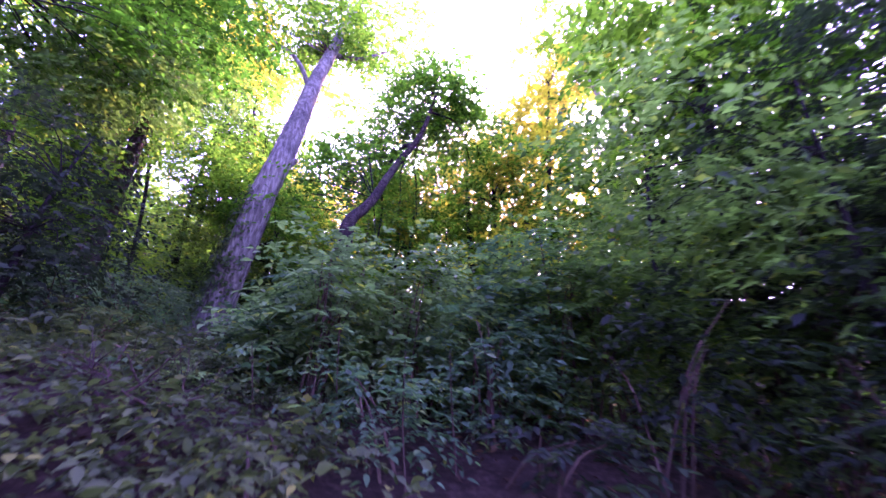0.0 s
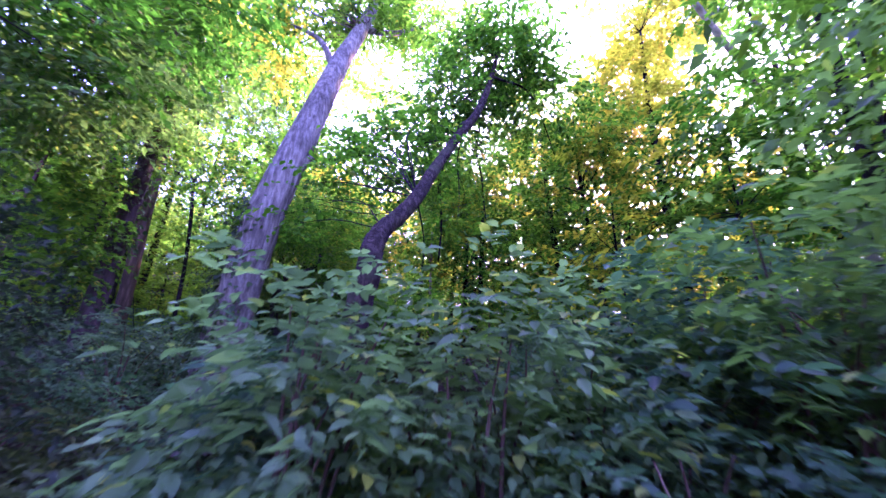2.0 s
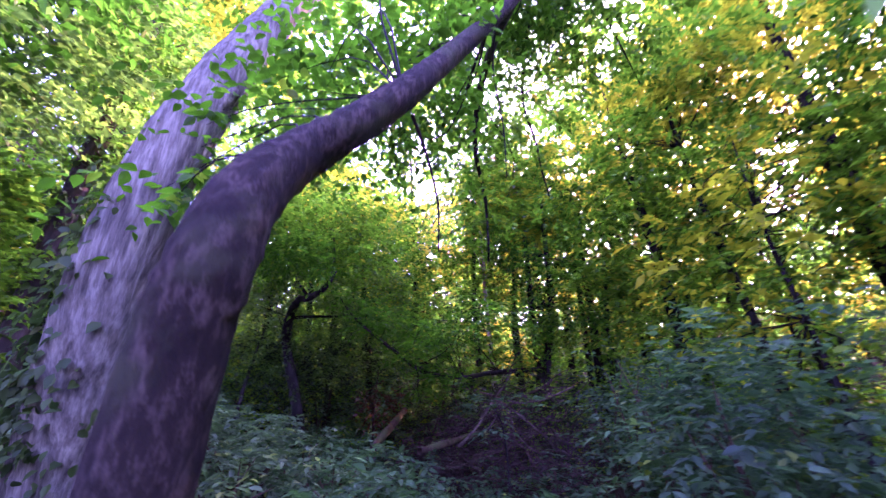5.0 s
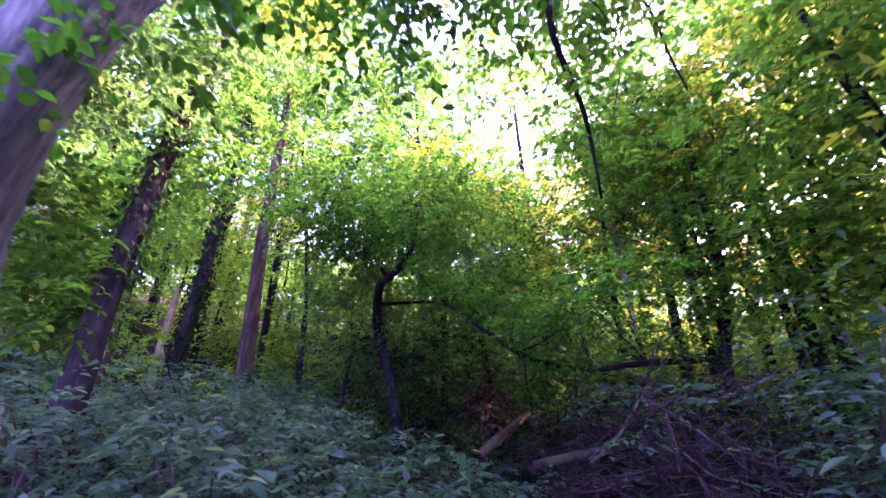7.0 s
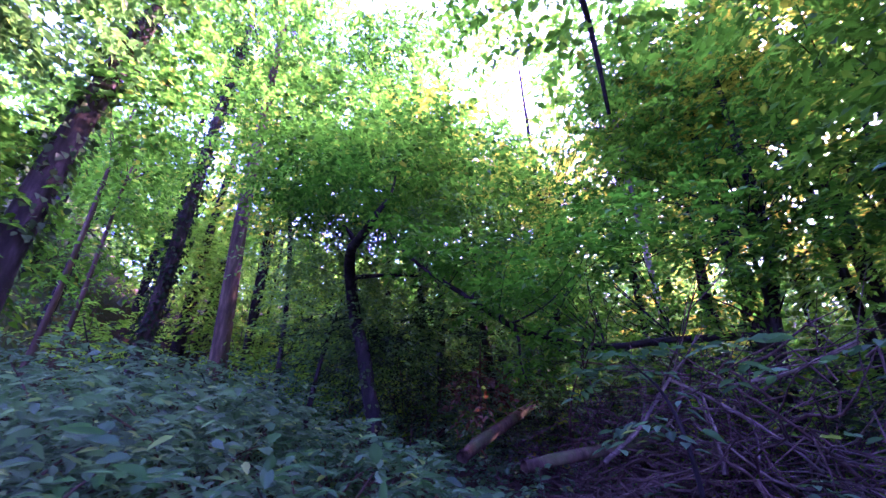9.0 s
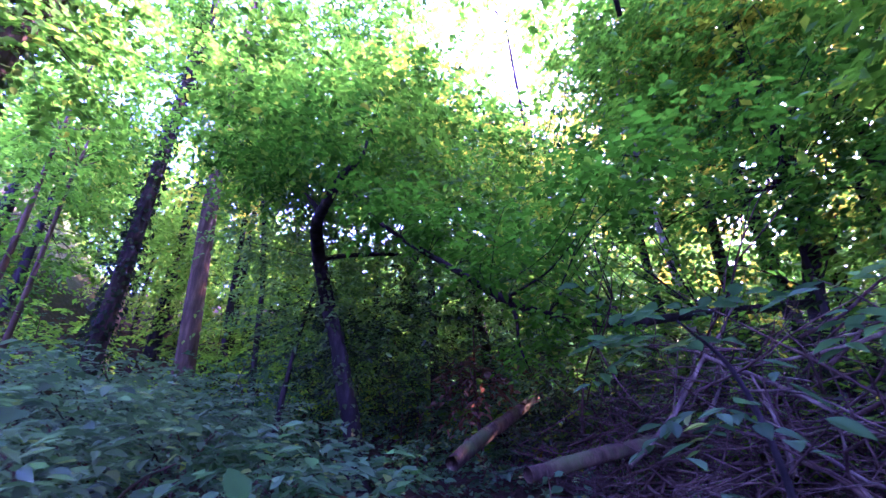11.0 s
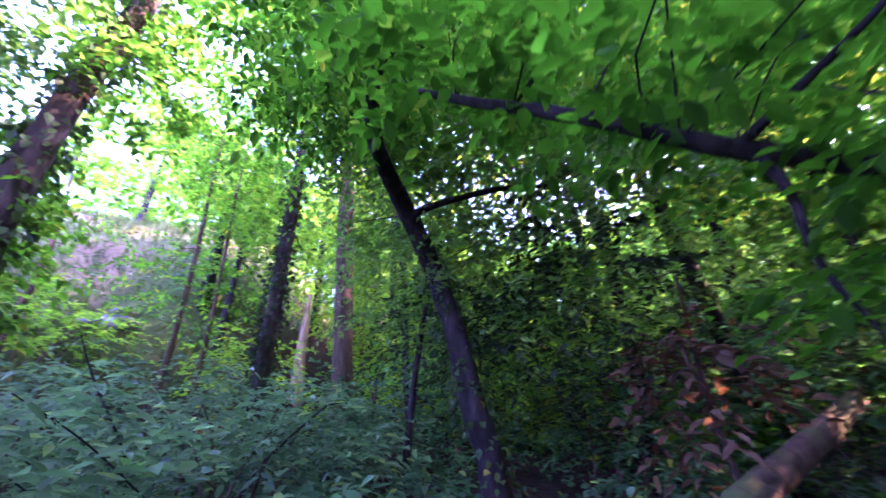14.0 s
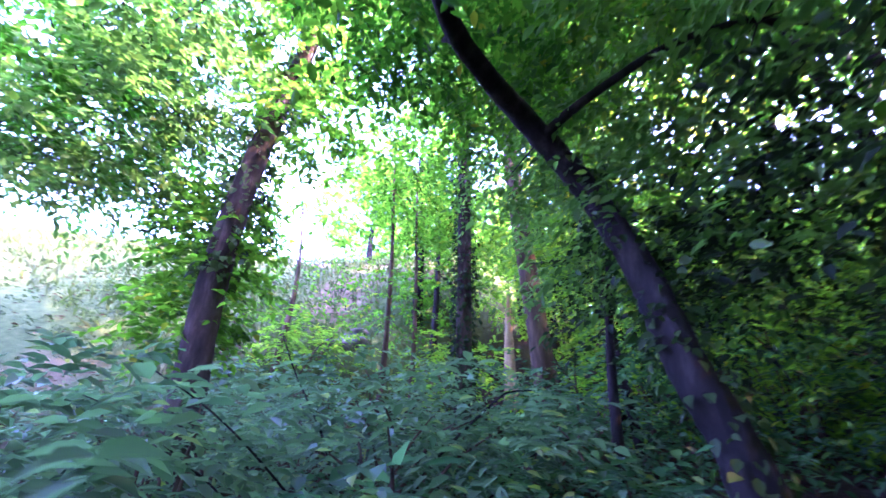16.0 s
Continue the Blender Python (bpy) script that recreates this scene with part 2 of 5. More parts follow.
def leaf_mesh(name, base, along, normal, length, width, mat, broad=False, off=(0, 0, 0)):
    """Leaves, each folded at its midrib, pointed at base and tip."""
    n = len(base)
    base = base - np.asarray(off)
    along = unit(along)
    side = unit(np.cross(along, normal))
    nor = np.cross(side, along)
    length, width = np.broadcast_to(length, n)[:, None], np.broadcast_to(width, n)[:, None]
    tip = base + along * length - UP * length * 0.12
    if broad == 2:
        row = lambda f, w: (base + along * length * f + side * width * w + nor * abs(w) * width * 0.35 - UP * length * 0.12 * f * f)  # noqa: E731
        edge = ((0.1, 0.2), (0.3, 0.46), (0.55, 0.47), (0.8, 0.25))
        v = np.stack([base] + [row(f, w) for f, w in edge] + [tip] + [row(f, -w) for f, w in edge[::-1]], 1)
        idx, sizes, m = [0, 1, 2, 3, 4, 5, 0, 5, 6, 7, 8, 9], [6, 6], 10
    elif broad:
        row = lambda f, w: (base + along * length * f + side * width * w + nor * abs(w) * width * 0.35)  # noqa: E731
        v = np.stack([base, row(0.28, 0.42), row(0.62, 0.4), tip, row(0.62, -0.4), row(0.28, -0.42)], 1)
        idx, sizes, m = [0, 1, 2, 3, 0, 3, 4, 5], [4, 4], 6
    else:
        lift = nor * width * 0.15
        v = np.stack([base, base + along * length * 0.45 + side * width * 0.5 + lift, tip, base + along * length * 0.45 - side * width * 0.5 + lift], 1)
        idx, sizes, m = [0, 1, 2, 0, 2, 3], [3, 3], 4
    loops = (np.arange(n)[:, None] * m + np.array(idx)[None]).ravel()
    return raw_mesh(name, v.reshape(-1, 3), loops, np.tile(sizes, n), mat)


def sprays(roots, ways, reach, per, leaf, slim=0.5, droop=0.3, wild=0.35, drop=0.12):
    """Leaves set left and right along short twigs: arrays for leaf_mesh."""
    n = len(roots)
    ways, reach = unit(np.asarray(ways, float)), np.broadcast_to(reach, n)
    t = (np.arange(per)[None] + 0.6 + rng.uniform(-0.3, 0.3, (n, per))) / per
    place = roots[:, None] + ways[:, None] * (reach[:, None] * t)[..., None] - UP * (droop * reach[:, None] * t ** 2)[..., None]
    flat = unit(np.cross(ways, UP) + 1e-4)
    sign = np.where(np.arange(per) % 2, 1.0, -1.0)[None, :, None]
    along = ways[:, None] * 0.6 + sign * flat[:, None] * 0.85 - UP * droop * 0.6 + rng.normal(size=(n, per, 3)) * wild
    normal = unit(UP + rng.normal(size=(n, per, 3)) * (wild + 0.1))
    keep = rng.uniform(size=(n, per)) > drop
    size = leaf * rng.uniform(0.65, 1.25, (n, per))
    return place[keep], along[keep], normal[keep], size[keep], (size * slim)[keep]


def in_blobs(blobs, n, shell=0.45):
    """Points in the outer part of ellipsoids, shared out by volume, and the way outwards."""
    b = np.asarray(blobs, float)
    vol = np.prod(b[:, 3:6], axis=1) ** 0.75
    pick = rng.choice(len(b), n, p=vol / vol.sum())
    d = unit(rng.normal(size=(n, 3)))
    r = (shell + (1 - shell) * rng.uniform(size=(n, 1)) ** 0.6)
    p = b[pick, :3] + d * r * b[pick, 3:6]
    out = d * [1, 1, 0.35] + rng.normal(size=(n, 3)) * [0.5, 0.5, 0.2]
    return p, out


def bank(x, y):
    """How far a place lies up the open bank."""
    return -0.75 * x - 0.66 * (y - 8)


def hill(x, y):
    """Height of the ground."""
    x, y = np.asarray(x, float), np.asarray(y, float)
    u = bank(x, y)
    up = np.maximum(np.maximum(y, 0), 0.8 * (u - 6))
    g = 0.2 + 1.75 * (1 - np.exp(-up / 3.2)) + 0.15 * np.clip(-x, -4, 14)
    g = g + 9.0 * (1 - np.exp(-np.maximum(u - 7, 0) / 9.5)) * np.clip((9 - y) / 3, 0, 1)
    far = np.hypot(x + 2, y - 7)
    g = g + 11.0 * (1 - np.exp(-np.maximum(far - 9, 0) / 18)) * np.clip((y - 1) / 8, 0, 1)
    g = g + 0.10 * np.sin(1.3 * x + 0.6 * y) * np.cos(0.9 * y - 0.4 * x) + 0.05 * np.sin(3.1 * x) * np.sin(2.7 * y)
    return g


def ground():
    s = np.linspace(-1, 1, 241)
    line = 14 * s + 586 * np.sign(s) * np.abs(s) ** 7
    x, y = np.meshgrid(line - 3, line + 7, indexing="ij")
    n = len(line)
    z = hill(x, y)
    v = np.stack([x, y, z], -1).reshape(-1, 3)
    i, j = np.meshgrid(np.arange(n - 1), np.arange(n - 1), indexing="ij")
    a = (i * n + j).ravel()
    q = np.stack([a, a + n, a + n + 1, a + 1], -1)
    me = raw_mesh("ground", v, q.ravel(), [4] * len(q), SOIL, True)
    u = bank(x, y).ravel()
    lean = (y - 6.2).ravel() + 0.15 * (x + 10).ravel()
    meadow = np.clip((u - 7.6) / 1.2, 0, 1) * np.clip(0.8 - lean * 0.5, 0, 1)
    me.attributes.new("meadow", "FLOAT", "POINT").data.foreach_set("value", meadow.astype(np.float32))
    bare = np.clip(1.7 * np.exp(-((x + 11.9) / 1.5) ** 2 - ((y - 4.3) / 0.9) ** 2) - 0.5 + 0.3 * np.sin(5 * x + 3 * y), 0, 1).ravel()
    me.attributes.new("bare", "FLOAT", "POINT").data.foreach_set("value", bare.astype(np.float32))
    tagged(part("ground", me), "sloping woodland floor of dark leaf litter, rising to a grassy bank", "ground", kind="structure")


ground()

# ---- planting helpers ----
# Points along the camera's own path, which leaves and twigs keep clear of.
EYE_PATH = np.array([(0, -1, 1.4), (0, 0, 1.6), (-0.1, 1.5, 2.28), (-0.22, 2.95, 3.11), (-0.29, 3.4, 3.3), (-0.36, 3.75, 3.36), (-0.43, 4.05, 3.3), (-0.52, 4.56, 3.1), (-0.6, 5.86, 3.1), (-0.97, 6.96, 3.03), (-1.55, 7.84, 3.09), (-2.1, 8.51, 3.3), (-2.53, 9.02, 3.3), (-2.9, 9.42, 3.28), (-3.3, 9.49, 3.18)])


def clear_of_eye_path(p, room):
    """True where a place keeps that distance from the camera's path."""
    best = np.full(len(p), 1e9)
    for a, b in zip(EYE_PATH[:-1], EYE_PATH[1:]):
        s = np.clip(((p - a) @ (b - a)) / ((b - a) @ (b - a)), 0, 1)
        best = np.minimum(best, np.linalg.norm(p - a - s[:, None] * (b - a), axis=1))
    return best > room


def foliage(name, data, mat, parent, label="", broad=False, room=0.5, kind=""):
    ok = clear_of_eye_path(data[0], room) & (clear_of_eye_path(data[0], 0.55) | (data[0][:, 1] < 4.25) | (data[0][:, 1] > 6)) & (clear_of_eye_path(data[0], 0.85) | (data[0][:, 0] > -0.7) | (data[0][:, 1] < 4.3) | (data[0][:, 1] > 5.9) | (data[0][:, 2] < 2.9))
    data = [d[ok] for d in data]
    return part(name, leaf_mesh(name, *data, mat, broad, np.array(parent.location) if parent else (0, 0, 0)), parent, label, kind)


def gz(x, y):
    return float(hill(x, y))


def crown_on(tree, blobs, n, leaf, mat=None, name="crown", per=14, reach=0.6, slim=0.5, broad=False, droop=0.3, shell=0.35, wild=0.35, room=0.5, label="", kind=""):
    p, w = in_blobs(blobs, n, shell)
    data = sprays(p, w, reach * rng.uniform(0.6, 1.3, n), per, leaf, slim, droop, wild)
    return foliage(name, data, mat or LEAF_CANOPY, tree, label, broad, room, kind)


def twigs_in(tree, hub, blobs, n, mat, thick=0.012, room=0.45):
    """Thin branchlets from a limb out into the crown."""
    p, _ = in_blobs(blobs, n, 0.3)
    hub = np.asarray(hub, float)
    runs = []
    for q in p[clear_of_eye_path(p, room)]:
        h = hub[np.argmin(np.linalg.norm(hub - q, axis=1))]
        mid = (h + q) / 2 + rng.normal(size=3) * 0.12 * np.linalg.norm(q - h) + UP * 0.08
        if clear_of_eye_path(mid[None], room)[0]:
            runs.append(([h, mid, q], [thick, thick * 0.7, thick * 0.3]))
    if runs:
        tubes("twig_growth", runs, mat, tree, sides=4, steps=3, kind="stuff")


def ivy_on(tree, points, radii, n, leaf=0.06, z0=0, z1=99, side=None, mat=None):
    """Ivy leaves lying on a trunk."""
    c, r = spline(points, radii, 12)
    ok = np.where((c[:, 2] >= z0) & (c[:, 2] <= z1))[0]
    k = rng.choice(ok, n)
    a = rng.uniform(0, 2 * np.pi, n) if side is None else rng.normal(side, 0.7, n)
    out = np.stack([np.cos(a), np.sin(a), 0 * a], -1)
    p = c[k] + out * (r[k][:, None] * rng.uniform(1.0, 1.45, (n, 1))) + rng.normal(size=(n, 3)) * 0.04
    along = -UP * 0.7 + out * 0.5 + rng.normal(size=(n, 3)) * 0.5
    size = leaf * rng.uniform(0.6, 1.3, n)
    return part("ivy", leaf_mesh("ivy", p, along, out + UP * 0.4 + rng.normal(size=(n, 3)) * 0.3, size, size * 0.85, mat or LEAF_IVY, True, np.array(tree.location)), tree, "green ivy leaves climbing the bark")


def tree(name, label, points, radii, mat, flare=0.35, sides=14, steps=6, rough=0.05, group=""):
    base = np.array(points[0])
    t = thing(name, (base[0], base[1], gz(base[0], base[1])), label, "tree", group)
    tube("trunk", points, radii, mat, t, "", steps, sides, rough, flare)
    return t


# ---- the large trees by the camera's path ----
A_PTS = [(-3.42, 5.86, 1.8), (-3.2, 5.74, 3.0), (-2.97, 5.57, 3.8), (-2.85, 5.57, 4.6), (-2.74, 5.7, 5.4), (-2.73, 6.0, 6.4), (-2.79, 6.5, 7.75), (-2.78, 6.98, 9.0), (-2.77, 8.0, 11.7), (-2.7, 9.0, 14.0)]
A_RAD = [0.24, 0.215, 0.205, 0.196, 0.186, 0.168, 0.148, 0.13, 0.1, 0.05]


def leaning_ivy_tree():
    t = tree("leaning_tree", "tall leaning tree with grey furrowed bark and ivy at its foot", A_PTS, A_RAD, BARK_GREY, 0.4, 22, 10, 0.04)
    ivy_on(t, A_PTS, A_RAD, 430, 0.06, 1.9, 3.5, 4.6)
    ivy_on(t, A_PTS, A_RAD, 420, 0.06, 3.0, 4.6, 3.9)
    tube("limb", [(-2.8, 6.9, 9.0), (-2.3, 7.6, 9.6), (-1.6, 8.2, 10.6)], [0.07, 0.05, 0.02], BARK_GREY, t)
    tube("limb", [(-2.84, 6.4, 7.5), (-3.4, 6.7, 8.6), (-4.4, 7.0, 9.6)], [0.06, 0.045, 0.02], BARK_GREY, t)
    tube("branch_stub", [(-2.62, 5.68, 5.2), (-2.52, 5.68, 5.28), (-2.48, 5.68, 5.33)], [0.06, 0.045, 0.03], BARK_GREY, t)
    blobs = [(-2.6, 8.8, 13.2, 2.0, 1.8, 1.7), (-1.6, 8.4, 10.9, 1.1, 1.1, 0.8), (-4.6, 7.2, 9.9, 1.4, 1.3, 1.0), (-3.0, 7.6, 11.2, 0.8, 0.8, 1.0)]
    crown_on(t, blobs, 850, 0.12)
    collar = [(-2.9, 7.3, 10.1, 0.8, 0.7, 0.6), (-3.7, 6.9, 9.5, 0.8, 0.7, 0.5), (-1.9, 7.6, 9.9, 0.8, 0.7, 0.5)]
    crown_on(t, collar, 330, 0.12, name="collar_foliage")
    crown_on(t, [(-4.7, 7.2, 9.3, 0.45, 0.45, 0.8), (-4.9, 6.6, 9.8, 0.45, 0.45, 0.5)], 130, 0.12, LEAF_YELLOW, "sun_gold_foliage", label="leaves coloured gold for low sun")
    crown_on(t, [(-2.1, 8.6, 8.6, 0.7, 0.6, 0.5), (-1.5, 8.9, 9.2, 0.7, 0.6, 0.5), (-2.4, 9.2, 7.6, 0.6, 0.5, 0.5), (-2.3, 7.8, 10.2, 0.6, 0.5, 0.4)], 200, 0.11, name="side_foliage")
    twigs_in(t, A_PTS[6:], blobs, 50, BARK_GREY)
    bl = [(-3.0, 6.9, 9.2, 0.5, 0.5, 0.8)]
    twigs_in(t, A_PTS[6:9], bl, 40, WOOD_DEAD, 0.008)


B_PTS = [(-1.4, 4.88, 1.7), (-1.38, 4.86, 2.6), (-1.34, 4.85, 3.27), (-1.29, 4.85, 3.52), (-1.31, 4.94, 3.78), (-1.29, 5.1, 4.03), (-1.2, 5.22, 4.2), (-1.09, 5.44, 4.53), (-0.99, 5.8, 5.1), (-0.8, 6.24, 5.85), (-0.6, 6.5, 6.39), (-0.45, 6.8, 7.1), (-0.3, 7.2, 8.2)]
B_RAD = [0.12, 0.104, 0.101, 0.099, 0.097, 0.0836, 0.0774, 0.0722, 0.066, 0.0598, 0.0528, 0.044, 0.0264]


def bent_tree():
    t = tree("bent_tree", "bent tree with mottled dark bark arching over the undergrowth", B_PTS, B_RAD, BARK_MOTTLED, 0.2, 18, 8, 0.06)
    for pts, r in [([(-0.65, 6.45, 6.25), (-0.95, 7.2, 6.75), (-1.3, 7.9, 6.78), (-1.49, 8.33, 6.4), (-1.56, 8.94, 6.13), (-1.62, 9.24, 5.85), (-1.72, 9.55, 5.35)], 0.05),
                   ([(-0.42, 6.9, 7.3), (-0.6, 8.1, 7.9), (-0.87, 9.06, 7.73), (-0.8, 9.45, 7.2), (-0.79, 9.6, 6.8), (-0.74, 9.7, 6.3)], 0.034),
                   ([(-0.4, 6.95, 7.5), (0.2, 7.9, 8.0), (0.5, 8.6, 7.8), (0.7, 9.0, 7.3)], 0.024),
                   ([(-1.15, 5.66, 4.62), (-1.13, 5.8, 4.45), (-1.1, 5.86, 4.2), (-1.12, 5.9, 3.95)], 0.01),
                   ([(-0.75, 6.3, 5.95), (-0.85, 6.5, 5.7), (-0.84, 6.6, 5.2), (-0.87, 6.68, 4.8)], 0.01)]:
        tube("hanging_branch", pts, np.linspace(r, r * 0.3, len(pts)), BARK_DARK, t, "", 4, 7)
    low = [(-2.35, 5.7, 4.9, 0.36, 0.25, 0.3), (-2.1, 5.85, 5.3, 0.36, 0.26, 0.3), (-1.75, 5.95, 5.6, 0.32, 0.25, 0.3), (-2.5, 5.5, 4.5, 0.25, 0.2, 0.22), (-1.3, 6.1, 5.95, 0.3, 0.25, 0.25)]
    crown_on(t, low, 120, 0.08, LEAF_DEEP, per=10, reach=0.45, slim=0.62, broad=2, room=0.75)
    twigs_in(t, B_PTS[4:8], low, 14, BARK_DARK, 0.007)
    top = [(-1.75, 6.6, 5.9, 0.6, 0.5, 0.5), (-0.5, 7.7, 8.5, 0.8, 0.7, 0.7), (-1.05, 7.3, 7.5, 0.5, 0.45, 0.35)]
    crown_on(t, top, 620, 0.085, LEAF_DEEP, broad=True, slim=0.6, room=1.0)
    twigs_in(t, B_PTS[8:], top, 30, BARK_DARK, 0.009)
    crest = [(-0.1, 7.0, 8.4, 0.5, 0.45, 0.4), (0.05, 7.9, 8.6, 0.6, 0.5, 0.45)]
    crown_on(t, crest, 170, 0.1, LEAF_DEEP, "crest_foliage", broad=True, slim=0.6, room=1.5)
    hang = [(-1.2, 8.4, 7.1, 0.5, 0.5, 0.5), (-1.75, 8.9, 6.9, 0.35, 0.35, 0.3), (-0.8, 9.2, 8.2, 1.0, 0.9, 0.7), (0.5, 8.6, 8.3, 0.9, 0.9, 0.6), (-1.6, 9.2, 6.1, 0.35, 0.35, 0.4)]
    crown_on(t, hang, 400, 0.1, LEAF_CANOPY, broad=True, slim=0.6, room=1.0)
    twigs_in(t, [(-1.3, 7.9, 6.78), (-0.87, 9.06, 7.73), (0.2, 7.9, 8.0)], hang, 24, BARK_DARK, 0.008)


E1_PTS = [(-8.97, 8.12, 2.9), (-8.98, 8.15, 4.5), (-8.99, 8.17, 6.5), (-9.0, 8.17, 9.4), (-8.9, 8.2, 12.5)]
E1_RAD = [0.13, 0.115, 0.11, 0.095, 0.06]


def ivy_column_tree():
    t = tree("ivy_clad_tree", "slender upright tree sheathed in dark ivy", E1_PTS, E1_RAD, BARK_DUSK, 0.3)
    ivy_on(t, E1_PTS, E1_RAD, 2600, 0.07, 2.9, 11.5, None, LEAF_DARK)
    blobs = [(-8.9, 8.2, 9.6, 0.7, 0.7, 1.3), (-8.9, 8.3, 12.3, 1.6, 1.6, 1.4), (-9.7, 8.0, 11.0, 0.9, 0.9, 0.7)]
    crown_on(t, blobs, 460, 0.12)
    twigs_in(t, E1_PTS[2:], blobs, 30, BARK_DARK)


def brown_tree():
    pts = [(-8.79, 9.3, 3.0), (-8.8, 9.25, 4.5), (-8.83, 9.08, 7.0), (-8.85, 9.0, 9.5), (-8.9, 8.9, 13.0)]
    t = tree("brown_barked_tree", "straight tree with bare red-brown bark and ivy at its base", pts, [0.175, 0.15, 0.135, 0.11, 0.06], BARK_BROWN, 0.3)
    ivy_on(t, pts, [0.175, 0.15, 0.135, 0.11, 0.06], 350, 0.07, 3.0, 4.3)
    blobs = [(-8.9, 9.0, 13.0, 1.8, 1.8, 1.6), (-9.6, 9.8, 11.3, 1.0, 1.0, 0.7), (-8.2, 9.6, 11.6, 0.8, 0.8, 0.6)]
    crown_on(t, blobs, 460, 0.12)
    twigs_in(t, pts[2:], blobs, 30, BARK_BROWN)


G_PTS = [(-6.06, 6.56, 2.4), (-6.04, 6.53, 3.5), (-5.99, 6.5, 4.3), (-5.97, 6.5, 5.1), (-6.0, 6.53, 6.0), (-6.08, 6.6, 7.1), (-6.2, 6.7, 8.4), (-6.3, 6.9, 10.2), (-6.3, 7.1, 12.5)]
G_RAD = [0.165, 0.14, 0.13, 0.125, 0.118, 0.11, 0.1, 0.075, 0.045]


def bank_tree():
    t = tree("bank_tree", "dark-barked tree with leafy shoots on its trunk beside the open bank", G_PTS, G_RAD, BARK_DUSK, 0.35)
    tube("limb", [(-6.2, 6.7, 8.3), (-6.0, 6.2, 8.9), (-5.7, 5.6, 9.3)], [0.05, 0.04, 0.015], BARK_BROWN, t)
    ivy_on(t, G_PTS, G_RAD, 700, 0.08, 4.5, 9.0)
    shoots = [(-6.25, 6.2, 5.0, 0.35, 0.35, 0.9), (-6.2, 6.9, 6.7, 0.5, 0.4, 0.5), (-6.1, 6.7, 7.9, 0.6, 0.6, 0.6), (-6.15, 6.1, 4.3, 0.35, 0.35, 0.35), (-6.5, 5.8, 5.7, 0.5, 0.5, 0.5), (-6.4, 5.9, 4.9, 0.45, 0.45, 0.4)]
    crown_on(t, shoots, 520, 0.1, LEAF_CANOPY, "shoot_foliage", broad=True, slim=0.6, reach=0.4)
    top = [(-6.4, 7.2, 12.2, 1.7, 1.7, 1.5), (-5.7, 5.7, 9.6, 0.9, 0.9, 0.6), (-7.2, 7.2, 10.5, 1.0, 1.0, 0.8), (-6.0, 7.6, 9.4, 0.7, 0.7, 0.6), (-7.1, 7.0, 7.7, 0.8, 0.7, 0.6), (-7.0, 7.5, 7.0, 0.6, 0.5, 0.4), (-6.9, 8.3, 6.9, 0.6, 0.5, 0.4), (-6.0, 8.2, 7.4, 0.6, 0.5, 0.4), (-7.3, 6.8, 6.4, 0.6, 0.5, 0.4)]
    crown_on(t, top, 700, 0.11)
    twigs_in(t, G_PTS[3:], top, 36, BARK_BROWN)


F_PTS = [(-5.22, 10.22, 2.55), (-5.26, 10.12, 3.2), (-5.28, 10.02, 3.55), (-5.34, 9.98, 3.85), (-5.41, 9.94, 4.12), (-5.45, 9.79, 4.6), (-5.22, 9.53, 4.94), (-4.87, 9.28, 5.1), (-4.5, 9.15, 5.09), (-4.26, 9.12, 5.18), (-4.16, 9.15, 5.32), (-4.15, 9.25, 5.5)]
F_RAD = [0.11, 0.092, 0.088, 0.086, 0.084, 0.08, 0.072, 0.06, 0.05, 0.042, 0.034, 0.02]


